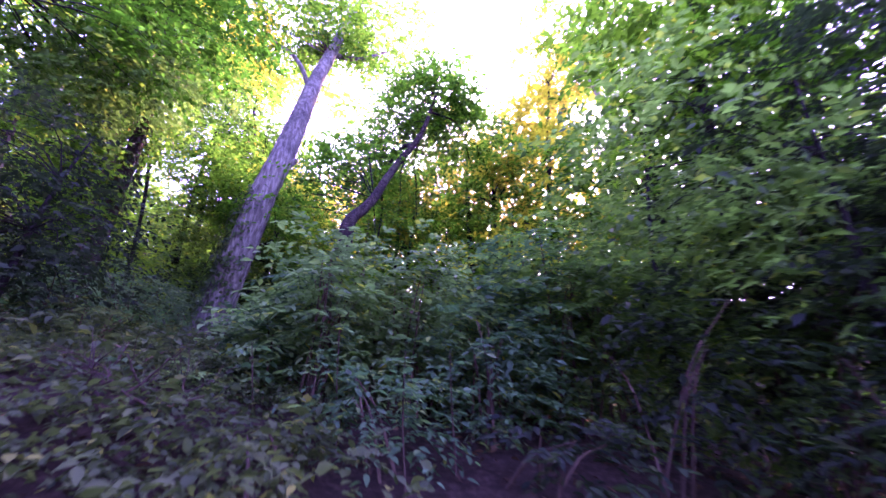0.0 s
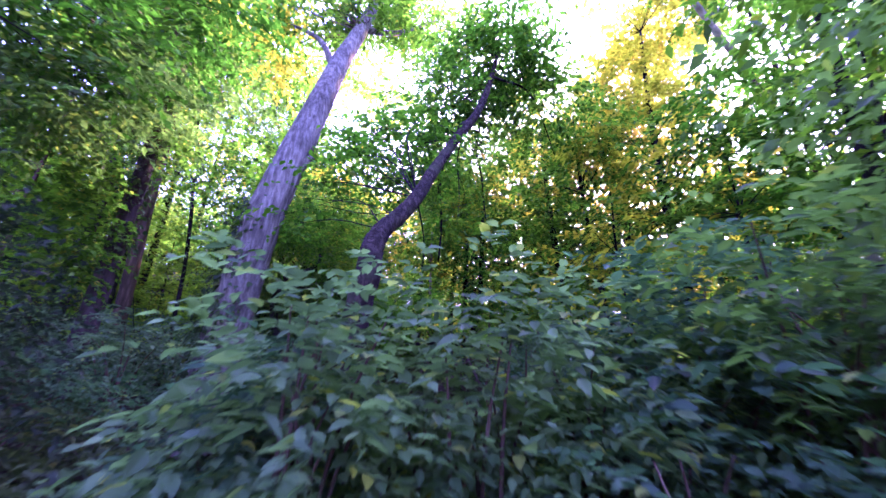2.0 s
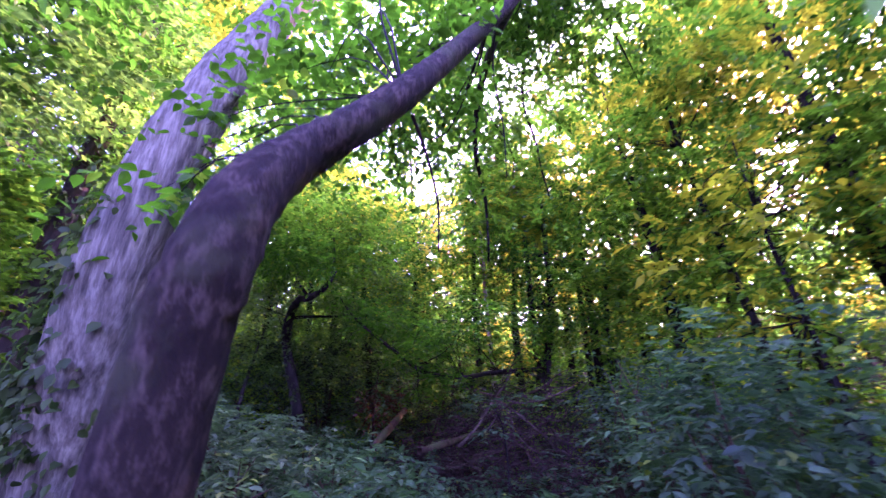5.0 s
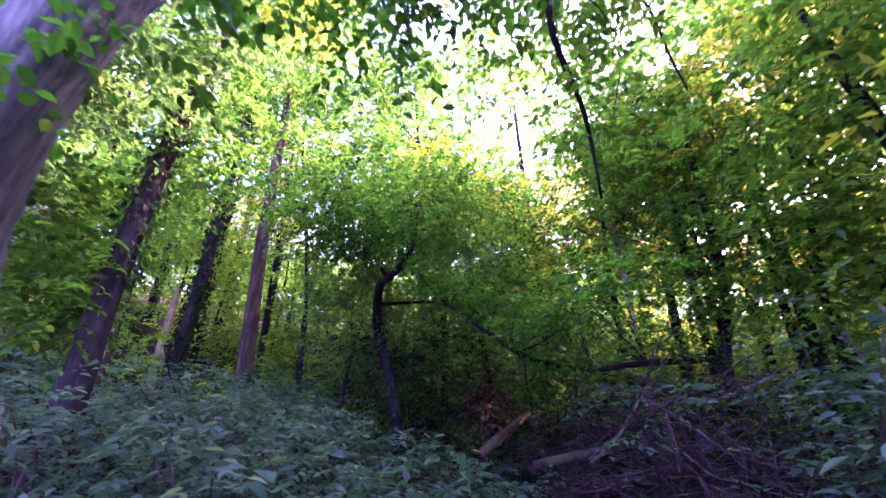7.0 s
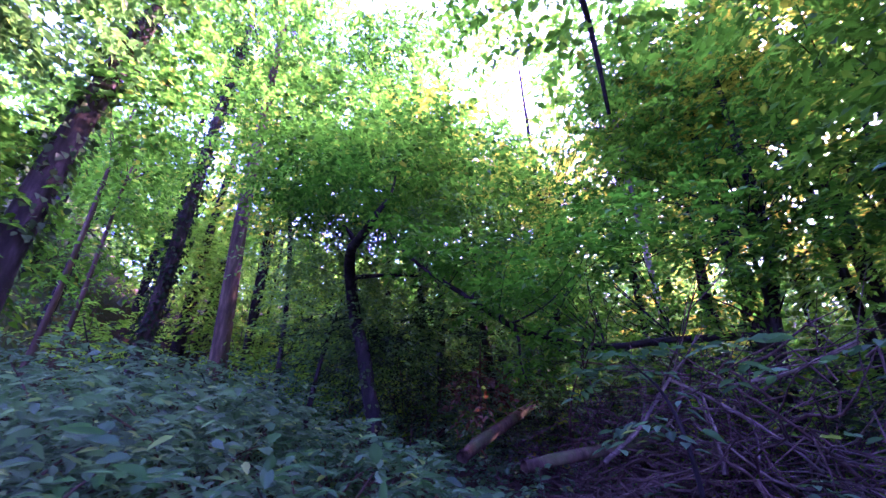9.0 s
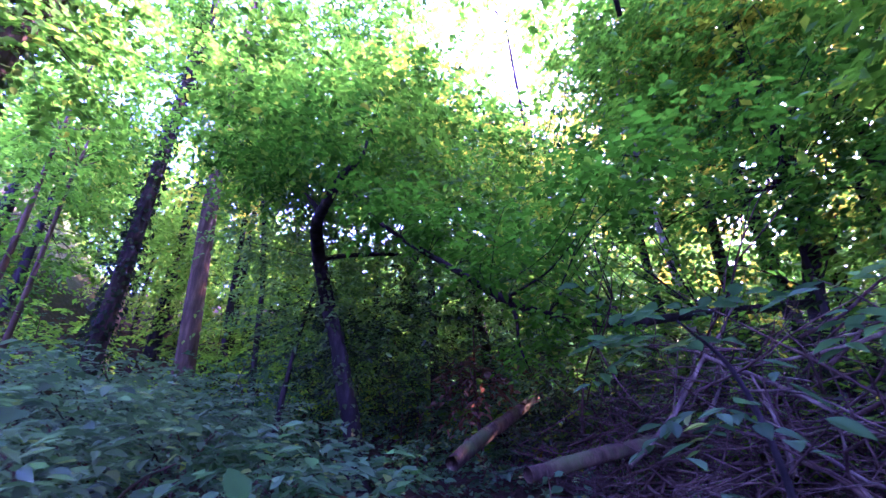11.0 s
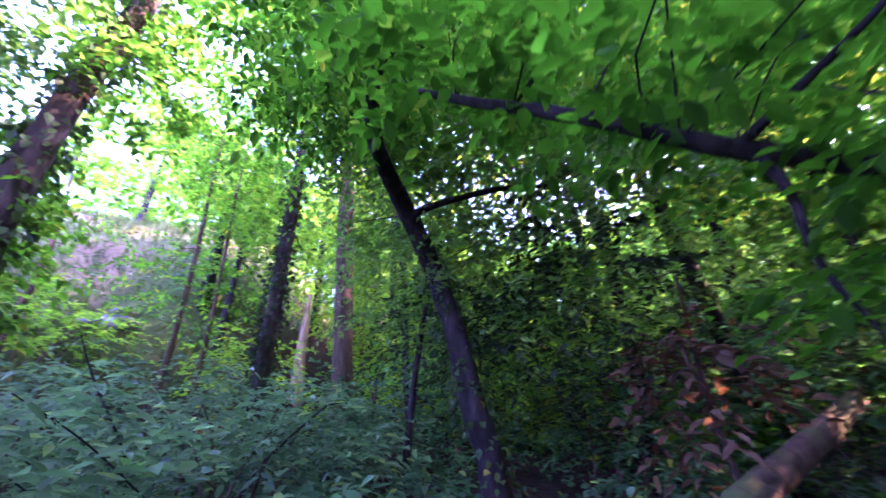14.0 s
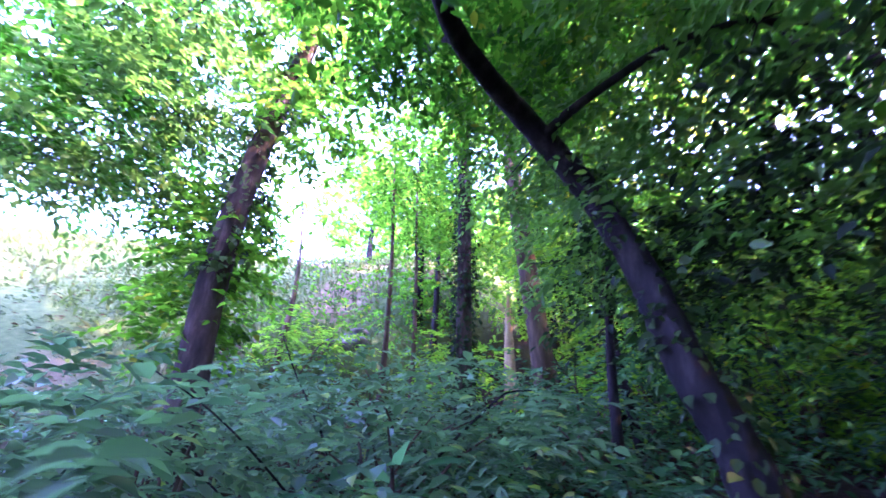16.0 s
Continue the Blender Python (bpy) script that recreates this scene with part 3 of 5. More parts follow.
def crooked_tree():
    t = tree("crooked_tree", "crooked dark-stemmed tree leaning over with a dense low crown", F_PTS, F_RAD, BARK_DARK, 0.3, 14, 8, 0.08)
    tube("limb", [(-5.2, 9.52, 4.92), (-5.07, 9.71, 4.97), (-4.95, 9.93, 5.01), (-4.86, 10.14, 5.05), (-4.85, 10.36, 5.1), (-4.93, 10.65, 5.2), (-5.1, 11.1, 5.2)], [0.034, 0.027, 0.024, 0.021, 0.019, 0.016, 0.007], BARK_DARK, t)
    tube("limb", [(-4.6, 9.18, 5.1), (-4.62, 9.1, 5.2), (-4.7, 9.04, 5.32)], [0.035, 0.026, 0.014], BARK_DARK, t)
    tube("limb", [(-4.16, 9.15, 5.32), (-4.35, 9.45, 5.8), (-4.6, 9.7, 6.5)], [0.028, 0.02, 0.008], BARK_DARK, t)
    tube("second_stem", [(-6.35, 9.75, 2.7), (-6.3, 9.8, 3.6), (-6.24, 9.88, 4.3), (-6.15, 10.0, 5.0)], [0.04, 0.034, 0.027, 0.012], BARK_DARK, t)
    ivy_on(t, F_PTS[:7], F_RAD[:7], 420, 0.055, 2.7, 4.9)
    # Lower crown takes darker leaf colours, so shade under the top is painted in.
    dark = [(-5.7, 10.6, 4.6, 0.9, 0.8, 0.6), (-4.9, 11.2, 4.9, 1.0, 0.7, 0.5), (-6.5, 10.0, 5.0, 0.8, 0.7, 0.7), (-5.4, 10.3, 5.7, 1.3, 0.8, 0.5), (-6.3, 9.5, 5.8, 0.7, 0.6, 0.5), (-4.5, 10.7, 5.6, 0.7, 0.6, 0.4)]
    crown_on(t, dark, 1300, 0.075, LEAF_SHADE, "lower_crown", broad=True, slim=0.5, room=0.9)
    crown_on(t, [(-4.25, 8.8, 5.5, 0.4, 0.3, 0.22), (-4.6, 8.7, 5.7, 0.5, 0.35, 0.22), (-3.9, 9.0, 5.5, 0.3, 0.25, 0.18), (-4.9, 8.9, 5.9, 0.5, 0.4, 0.28)], 170, 0.075, LEAF_DEEP, "front_foliage", broad=True, slim=0.5, reach=0.45, room=0.9)
    top = [(-5.0, 9.9, 6.6, 1.2, 1.0, 0.7), (-4.0, 9.05, 5.6, 0.5, 0.4, 0.3), (-4.3, 9.7, 6.4, 0.7, 0.6, 0.45), (-5.9, 10.2, 6.9, 1.1, 1.0, 0.8), (-4.5, 10.9, 6.5, 1.0, 0.9, 0.7), (-5.6, 9.0, 6.5, 0.8, 0.6, 0.5), (-6.3, 9.0, 7.1, 0.8, 0.6, 0.6), (-4.7, 8.5, 6.5, 0.6, 0.5, 0.4)]
    crown_on(t, top, 1300, 0.085, LEAF_CANOPY, broad=True, slim=0.58, room=0.9)
    # Darkest leaves paint the deep shade round the stem.
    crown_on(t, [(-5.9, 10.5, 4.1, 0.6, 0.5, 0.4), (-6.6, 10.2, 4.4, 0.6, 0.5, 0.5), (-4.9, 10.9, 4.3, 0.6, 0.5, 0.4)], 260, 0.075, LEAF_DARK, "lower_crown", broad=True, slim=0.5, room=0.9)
    twigs_in(t, F_PTS[2:] + [(-4.6, 9.7, 6.5), (-4.93, 10.65, 5.2)], dark + top[:1] + top[2:4], 44, BARK_DARK, 0.006)


def overhanging_tree():
    pts = [(-1.75, 13.3, 1.9), (-1.62, 13.1, 3.4), (-1.48, 13.05, 4.3), (-1.22, 13.0, 5.6), (-1.1, 13.1, 9.0)]
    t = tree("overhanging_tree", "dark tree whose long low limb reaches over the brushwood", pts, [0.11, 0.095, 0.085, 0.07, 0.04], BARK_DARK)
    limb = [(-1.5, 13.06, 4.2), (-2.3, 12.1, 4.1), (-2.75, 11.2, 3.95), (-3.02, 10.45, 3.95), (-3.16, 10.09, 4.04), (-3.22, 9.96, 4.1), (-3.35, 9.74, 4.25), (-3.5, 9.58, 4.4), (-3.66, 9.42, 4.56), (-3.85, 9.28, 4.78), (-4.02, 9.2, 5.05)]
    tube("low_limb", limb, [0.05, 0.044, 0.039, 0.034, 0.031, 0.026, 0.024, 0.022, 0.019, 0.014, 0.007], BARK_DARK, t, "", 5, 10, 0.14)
    tube("side_branch", [(-3.16, 10.09, 4.05), (-2.97, 10.1, 4.1), (-2.75, 10.12, 4.18), (-2.45, 10.08, 4.36)], [0.017, 0.012, 0.008, 0.003], BARK_DARK, t, "", 4, 7, 0.1)
    tube("side_branch", [(-3.15, 10.12, 4.02), (-3.12, 10.14, 3.88), (-3.16, 10.2, 3.7), (-3.15, 10.3, 3.5)], [0.019, 0.015, 0.011, 0.004], BARK_DARK, t, "", 4, 7, 0.1)
    tube("side_branch", [(-3.35, 9.74, 4.25), (-3.45, 9.9, 4.4), (-3.5, 10.1, 4.5)], [0.01, 0.007, 0.003], BARK_DARK, t, "", 4, 6, 0.1)
    near = [(-3.1, 10.35, 4.45, 0.4, 0.3, 0.2), (-2.6, 10.5, 4.5, 0.4, 0.3, 0.25), (-3.4, 10.2, 4.7, 0.4, 0.3, 0.2), (-2.9, 10.7, 4.1, 0.4, 0.25, 0.2), (-3.2, 10.5, 3.75, 0.25, 0.2, 0.25), (-2.3, 10.3, 4.9, 0.4, 0.3, 0.25), (-3.6, 9.9, 4.9, 0.35, 0.3, 0.2), (-3.5, 9.55, 4.75, 0.3, 0.25, 0.18), (-3.25, 9.8, 4.6, 0.3, 0.25, 0.18), (-3.0, 10.1, 4.35, 0.3, 0.2, 0.18), (-3.75, 9.3, 5.0, 0.3, 0.25, 0.2), (-2.9, 10.9, 3.8, 0.35, 0.3, 0.2), (-2.4, 9.6, 4.35, 0.4, 0.3, 0.2), (-2.0, 9.75, 4.5, 0.4, 0.3, 0.22), (-1.7, 10.1, 4.6, 0.45, 0.35, 0.25), (-3.5, 9.3, 4.6, 0.25, 0.2, 0.15), (-3.15, 9.75, 4.2, 0.25, 0.2, 0.12), (-2.85, 10.2, 3.95, 0.3, 0.2, 0.12)]
    for blob in near:
        crown_on(t, [blob], 30, 0.075, LEAF_DEEP, "leafy_spray", 8, 0.3, 0.55, 2, 0.25, 0.1, 0.25, 0.8, kind="stuff")
    twigs_in(t, limb[3:9], near, 22, BARK_DARK, 0.005, 0.7)
    # The last, high clump is added to keep sun off the bank tree.
    blobs = [(-3.3, 11.3, 4.9, 0.8, 0.7, 0.45), (-4.2, 11.6, 5.3, 0.9, 0.8, 0.6), (-2.5, 11.5, 4.9, 0.9, 0.8, 0.5), (-3.4, 12.4, 5.6, 1.4, 1.0, 0.9), (-5.3, 13.2, 7.4, 1.1, 1.0, 0.8)]
    crown_on(t, blobs, 300, 0.085, LEAF_CANOPY, "low_foliage", broad=True, slim=0.6, room=0.75)
    top = [(-1.8, 13.2, 8.2, 1.6, 1.5, 1.3), (-3.2, 13.0, 7.4, 1.3, 1.2, 1.0), (-1.0, 12.4, 6.9, 1.0, 1.0, 0.8)]
    crown_on(t, top, 320, 0.1)
    twigs_in(t, [(-2.3, 12.1, 4.1), (-2.75, 11.2, 3.95), (-1.22, 13.0, 5.6), (-1.1, 13.1, 9.0)], blobs + top, 60, BARK_DARK, 0.008)


def simple_tree(name, label, foot, top, r, mat, blobs, n, leaf=0.12, leafmat=None, bend=0.15, group="", low=None, sides=10):
    foot, top = np.array([*foot, gz(*foot) - 0.2]), np.array(top, float)
    pts = [foot + (top - foot) * s + np.array([math.sin(4 * s + foot[0]), math.cos(3 * s + foot[1]), 0]) * bend * s for s in (0, 0.25, 0.5, 0.75, 1.0)]
    t = tree(name, label, pts, [r, r * 0.85, r * 0.7, r * 0.5, r * 0.2], mat, 0.3, sides, 5, 0.05, group)
    if blobs:
        crown_on(t, blobs, n, leaf, leafmat)
        twigs_in(t, pts[2:], blobs, min(30, n // 10), mat)
    return t


leaning_ivy_tree()
bent_tree()
ivy_column_tree()
brown_tree()
bank_tree()
crooked_tree()
overhanging_tree()

# Leaf colour paints the crown's shade; the foot is set outside the camera's view.
simple_tree("dark_ivy_tree", "dark ivy-hung tree, dense crown at the bank's edge, foot outside the camera's view", (-5.4, 2.6), (-5.5, 3.4, 7.6), 0.06, BARK_DARK,
            [(-5.4, 5.1, 6.3, 0.9, 0.8, 0.6), (-6.0, 4.7, 6.0, 0.7, 0.7, 0.5), (-4.9, 4.7, 5.9, 0.6, 0.5, 0.45), (-5.8, 5.3, 7.3, 0.8, 0.8, 0.5), (-5.4, 5.9, 6.8, 0.7, 0.6, 0.45), (-4.7, 6.3, 7.4, 0.6, 0.5, 0.4), (-5.4, 6.2, 8.0, 0.7, 0.6, 0.4)], 640, 0.11, LEAF_SHADE)
# Added bush for a dark mass; near-black leaves paint its shade.
simple_tree("dark_bush", "dense bush with shade painted into its leaves, placed to fit the camera's view", (-4.2, 3.7), (-4.1, 3.8, 4.4), 0.04, BARK_DARK,
            [(-4.1, 3.8, 3.2, 0.6, 0.55, 0.6), (-4.4, 3.5, 4.0, 0.6, 0.5, 0.45), (-3.8, 4.0, 2.7, 0.5, 0.4, 0.35), (-4.7, 3.4, 2.9, 0.6, 0.5, 0.6)], 520, 0.085, LEAF_DARK)
simple_tree("spreading_tree", "broad tree with vivid green leaves, foot set outside the camera's view", (-5.0, 2.4), (-5.2, 4.2, 9.6), 0.08, BARK_DARK,
            [(-5.0, 4.4, 8.6, 1.4, 1.2, 0.8), (-4.4, 5.2, 7.5, 0.9, 0.7, 0.5), (-5.6, 4.2, 6.6, 1.1, 0.9, 0.5), (-4.5, 4.6, 6.3, 0.8, 0.6, 0.35), (-3.7, 4.9, 7.2, 0.6, 0.5, 0.3), (-6.2, 3.4, 7.6, 1.0, 0.9, 0.6)], 720, 0.13, LEAF_DEEP)
simple_tree("birch_tree", "thin pale white-barked tree rising above a thicket", (-2.72, 13.5), (-2.8, 13.4, 10.5), 0.06, BARK_PALE,
            [(-2.6, 12.9, 9.9, 1.0, 1.0, 0.9), (-2.7, 12.7, 7.6, 0.6, 0.5, 0.7), (-2.6, 12.6, 6.9, 0.5, 0.4, 0.5), (-2.0, 13.0, 8.6, 0.9, 0.8, 0.8), (-2.6, 12.6, 4.4, 0.5, 0.4, 0.5)], 520, 0.12, bend=0.05)
simple_tree("broken_snag", "broken bare orange-brown snag without a crown", (-11.6, 8.5), (-11.85, 8.5, 6.5), 0.15, BARK_SNAG, None, 0, bend=0.03)
simple_tree("pale_snag", "thin pale leaning snag", (-14.2, 8.1), (-14.1, 8.3, 6.6), 0.09, BARK_PALE, None, 0, bend=0.05)
simple_tree("bank_sapling", "thin leaning sapling with sparse leaves on the grassy bank", (-8.85, 5.05), (-9.15, 4.85, 7.6), 0.06, BARK_BROWN, [(-9.1, 4.9, 7.0, 0.9, 0.8, 0.7), (-8.95, 5.0, 5.4, 0.5, 0.5, 0.4)], 90, 0.1)
simple_tree("pair_sapling", "thin upright sapling among light-green leaves", (-8.9, 6.9), (-8.9, 7.0, 9.0), 0.05, BARK_BROWN, [(-8.9, 7.0, 7.8, 0.8, 0.8, 1.2), (-9.1, 6.8, 5.5, 0.6, 0.6, 0.6)], 170, 0.1, group="saplings")
simple_tree("pair_sapling", "thin upright sapling among light-green leaves", (-9.4, 7.2), (-9.3, 7.3, 8.6), 0.045, BARK_BROWN, [(-9.3, 7.2, 7.6, 0.7, 0.7, 1.2)], 120, 0.1, group="saplings")

# ---- the wood behind ----
def back_tree(x, y, height, r, spread, n, leaf, mat=None, bare=0.4, bark=None, lean=(0, 0)):
    g = gz(x, y)
    blobs = []
    for _ in range(5):
        a, d, h = rng.uniform(0, 6.28), spread * rng.uniform(0.1, 0.8), rng.uniform(bare, 0.95)
        s = spread * rng.uniform(0.45, 0.75)
        blobs.append((x + lean[0] * h + d * math.cos(a), y + lean[1] * h + d * math.sin(a), g + height * h, s, s, s * 0.75))
    blobs.append((x + lean[0], y + lean[1], g + height * 0.95, spread * 0.7, spread * 0.7, spread * 0.55))
    return simple_tree("woodland_tree", "tall slender tree of the wood with a high green crown", (x, y), (x + lean[0], y + lean[1], g + height * 0.88), r, bark or BARK_DARK,
                       blobs, n, leaf, mat, 0.2, "trees of the wood behind", sides=8)


def woods(*rows):
    """Trees given as x, y, height, spread and whether gold leaves paint in low sun."""
    for x, y, h, s, turn in rows:
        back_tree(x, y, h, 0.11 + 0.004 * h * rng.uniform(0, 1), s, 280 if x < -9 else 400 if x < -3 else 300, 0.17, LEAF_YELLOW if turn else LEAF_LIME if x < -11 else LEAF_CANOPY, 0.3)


woods((-1.2, 16.5, 9, 2.0, 0), (0.6, 15.2, 12, 2.0, 1), (2.6, 14.6, 7.5, 2.0, 0), (4.8, 12.5, 9, 2.4, 1), (5.4, 9.6, 12, 2.6, 0), (4.4, 7.4, 11, 2.2, 0),
      (3.2, 10.4, 12, 2.0, 1), (1.6, 18.5, 4.5, 2.0, 1), (-3.6, 18.0, 6, 2.2, 0), (-5.6, 16.2, 6.5, 2.0, 0), (-7.4, 14.6, 8, 2.2, 0), (-9.2, 13.2, 9.5, 2.4, 0))
woods((-11.5, 11.8, 12, 2.4, 0), (-13.5, 10.2, 12, 2.4, 1), (-10.4, 15.6, 13, 2.6, 0), (-7.6, 18.5, 14, 2.6, 1), (6.8, 16.0, 7, 2.6, 0), (3.8, 4.6, 8.5, 1.9, 0),
      (6.2, 5.0, 10, 2.4, 0), (-15.5, 12.5, 13, 2.6, 0), (-14.5, 8.6, 11, 2.0, 0), (-12.6, 9.4, 11, 1.8, 0), (8.0, 8.2, 11, 2.6, 0), (-13.2, 15.0, 13, 2.6, 1))
woods((0.2, 21.5, 4.5, 2.4, 1), (4.4, 20.0, 4.5, 2.4, 0), (-4.6, 21.5, 8, 2.6, 1), (0.9, 12.3, 9.5, 1.7, 0), (-6.9, 15.0, 8.5, 1.5, 0), (-2.4, 15.2, 7.5, 1.6, 1),
      (-15.5, 3.0, 5.5, 1.6, 0), (-17.0, 6.0, 7, 2.0, 0), (-0.5, 14.4, 10, 1.8, 0), (-12.0, 6.3, 6.5, 1.3, 0))


def golden_trees():
    # Gold crowns carry the low sun in their leaf colour.
    for foot, top, blobs, n in [
            ((2.9, 12.6), (2.9, 12.4, 13.0), [(3.0, 11.4, 10.9, 1.2, 1.0, 1.1), (1.6, 11.6, 9.6, 0.8, 0.8, 0.8), (4.4, 11.2, 13.0, 1.2, 1.0, 1.0), (2.2, 12.4, 8.3, 0.8, 0.7, 0.7), (3.4, 10.6, 9.4, 0.8, 0.8, 0.7), (1.9, 10.6, 8.4, 0.6, 0.6, 0.6)], 2100),
            ((-1.75, 13.7), (-1.7, 13.4, 9.8), [(-1.66, 13.4, 8.6, 0.6, 0.6, 1.1), (-1.0, 13.6, 7.6, 0.7, 0.6, 0.7), (-0.2, 13.2, 9.0, 0.9, 0.8, 0.9)], 420),
            ((-5.8, 13.4), (-5.1, 11.4, 7.9), [(-4.9, 10.6, 7.9, 0.5, 0.5, 0.5), (-5.4, 12.2, 8.0, 0.6, 0.6, 0.6)], 130),
            ((1.6, 14.2), (1.5, 13.6, 11.5), [(1.2, 12.6, 8.8, 0.8, 0.7, 0.7), (2.2, 13.2, 7.3, 0.8, 0.7, 0.7), (0.7, 14.6, 11.4, 1.0, 0.8, 0.8), (1.7, 13.0, 10.2, 0.8, 0.7, 0.6)], 620),
            ((-1.9, 16.2), (-1.8, 15.6, 11.0), [(-1.7, 14.4, 8.4, 0.5, 0.5, 1.2), (-0.8, 15.4, 9.6, 0.9, 0.8, 0.8), (-2.7, 15.6, 10.2, 0.8, 0.7, 0.7), (-1.9, 15.6, 7.0, 1.0, 0.8, 0.7)], 620),
            ((-5.6, 16.0), (-5.4, 15.6, 10.6), [(-5.3, 15.0, 9.6, 0.9, 0.8, 0.7), (-4.6, 14.6, 7.8, 0.9, 0.8, 0.7), (-6.2, 15.4, 7.2, 0.9, 0.8, 0.6)], 520),
            ((4.2, 15.6), (4.0, 15.4, 10.4), [(3.4, 15.6, 8.8, 1.0, 0.9, 0.8), (2.6, 16.2, 7.4, 1.0, 0.9, 0.7), (5.6, 13.0, 8.0, 1.0, 0.9, 0.8), (4.2, 14.6, 10.4, 1.0, 0.9, 0.8)], 700),
            ((-11.2, 10.6), (-11.0, 10.4, 12.0), [(-10.9, 10.3, 11.2, 1.0, 1.0, 1.0), (-10.6, 9.8, 8.6, 0.6, 0.6, 0.7)], 190)]:
        simple_tree("golden_tree", "slender tree with low sun painted as gold leaves", foot, top, 0.1, BARK_DARK, blobs, n, 0.13, LEAF_YELLOW, 0.1, "golden trees", sides=8)
    for x, y, h, s in ((3.4, 5.9, 5.5, 1.2), (4.8, 4.4, 6.0, 1.4), (3.3, 2.9, 4.2, 1.1), (5.2, 2.4, 5.0, 1.4), (2.7, 4.6, 3.6, 0.9), (2.0, 10.2, 5.5, 1.3), (3.6, 8.9, 6.0, 1.4), (5.0, 11.0, 6.0, 1.6), (1.2, 13.2, 5.0, 1.3), (3.0, 13.4, 5.5, 1.6), (5.6, 7.0, 5.5, 1.4), (-0.2, 13.4, 4.0, 1.1), (4.2, 3.6, 4.6, 1.2), (6.0, 3.8, 6.5, 1.6), (3.9, 2.6, 3.4, 0.9)):
        g = gz(x, y)
        blobs = [(x + rng.normal() * s * 0.4, y + rng.normal() * s * 0.4, g + h * f, s, s, h * 0.22) for f in (0.28, 0.52, 0.78)]
        # Below y 7 the dark leaf colour itself carries the shade.
        simple_tree("young_tree", "dense young tree at the side of the camera's path", (x, y), (x, y, g + h), 0.05, BARK_DARK, blobs, 400, 0.11, (LEAF_DARK if x > 3.5 else LEAF_SHADE) if y < 7 else LEAF_CANOPY, 0.12, "young trees", sides=6)


golden_trees()


def slim_trunks():
    for k in range(20):
        a, d = radians(rng.uniform(-14, 40)), rng.uniform(13, 26)
        x, y = -1 - math.sin(a) * d, 6 + math.cos(a) * d
        g = gz(x, y)
        simple_tree("slim_trunk", "bare slim trunk standing in the backlit wood", (x, y), (x + rng.normal() * 0.4, y + rng.normal() * 0.4, g + rng.uniform(4.5, 7)), rng.uniform(0.04, 0.085), BARK_DARK, [(x, y, g + 7.0, 0.9, 0.9, 1.2)], 70, 0.12, group="slim trunks", sides=7)


slim_trunks()


def screen_tree(foot, top, blobs, n, mat):
    """A tree whose crown is placed to fill gaps in the camera's view."""
    simple_tree("woodland_tree", "leafy tree of the wood with backlit yellow-green leaves", foot, top, 0.09, BARK_DARK, blobs, n, 0.14, mat, 0.15, "trees of the wood behind", sides=8)


screen_tree((-6.4, 12.4), (-6.3, 12.0, 8.8), [(-6.7, 10.1, 8.8, 1.1, 1.0, 0.9), (-6.4, 11.2, 8.1, 1.1, 1.0, 0.9), (-5.5, 12.2, 8.0, 1.2, 1.0, 1.0), (-7.4, 12.6, 9.8, 1.0, 1.0, 0.8), (-6.8, 11.6, 10.6, 0.8, 0.8, 0.6), (-6.9, 11.0, 12.2, 0.7, 0.7, 0.5), (-5.7, 12.8, 11.2, 0.7, 0.7, 0.5)], 680, LEAF_CANOPY)
screen_tree((-3.4, 14.6), (-3.0, 13.9, 9.6), [(-2.3, 13.4, 8.3, 0.8, 0.7, 0.7), (-2.2, 14.5, 6.9, 1.2, 1.0, 0.9), (-3.8, 14.2, 6.6, 1.2, 1.0, 0.8), (-1.8, 13.0, 9.2, 1.0, 0.8, 0.8)], 480, LEAF_CANOPY)
screen_tree((-0.7, 14.9), (-0.7, 14.3, 10.0), [(-1.3, 13.9, 8.1, 1.0, 0.9, 0.9), (-0.2, 13.5, 8.7, 1.1, 0.9, 0.9), (0.1, 14.3, 7.3, 1.1, 0.9, 0.9), (-0.4, 12.7, 9.6, 0.9, 0.8, 0.8), (0.0, 11.2, 6.8, 0.9, 0.7, 0.6), (-0.4, 12.2, 5.5, 0.8, 0.6, 0.6)], 400, LEAF_CANOPY)
screen_tree((1.5, 13.6), (1.3, 13.0, 10.4), [(0.8, 12.2, 9.4, 1.0, 0.9, 0.8), (1.6, 13.2, 7.6, 1.1, 0.9, 0.9), (0.8, 13.4, 5.9, 1.0, 0.9, 0.8), (2.2, 12.8, 6.3, 1.0, 0.9, 0.8)], 290, LEAF_CANOPY)
screen_tree((2.0, 11.6), (1.5, 10.9, 9.6), [(0.9, 9.8, 9.4, 0.6, 0.55, 0.5), (1.5, 11.4, 8.6, 0.8, 0.7, 0.6), (1.9, 10.2, 8.7, 0.7, 0.6, 0.5), (0.7, 10.3, 7.2, 0.6, 0.5, 0.5)], 220, LEAF_CANOPY)
screen_tree((3.4, 11.0), (3.1, 10.6, 9.2), [(2.8, 10.1, 7.8, 0.9, 0.8, 0.7), (2.4, 11.4, 7.2, 0.9, 0.8, 0.7), (3.2, 9.8, 5.9, 0.9, 0.8, 0.7), (2.4, 11.0, 5.4, 0.8, 0.7, 0.6)], 270, LEAF_CANOPY)
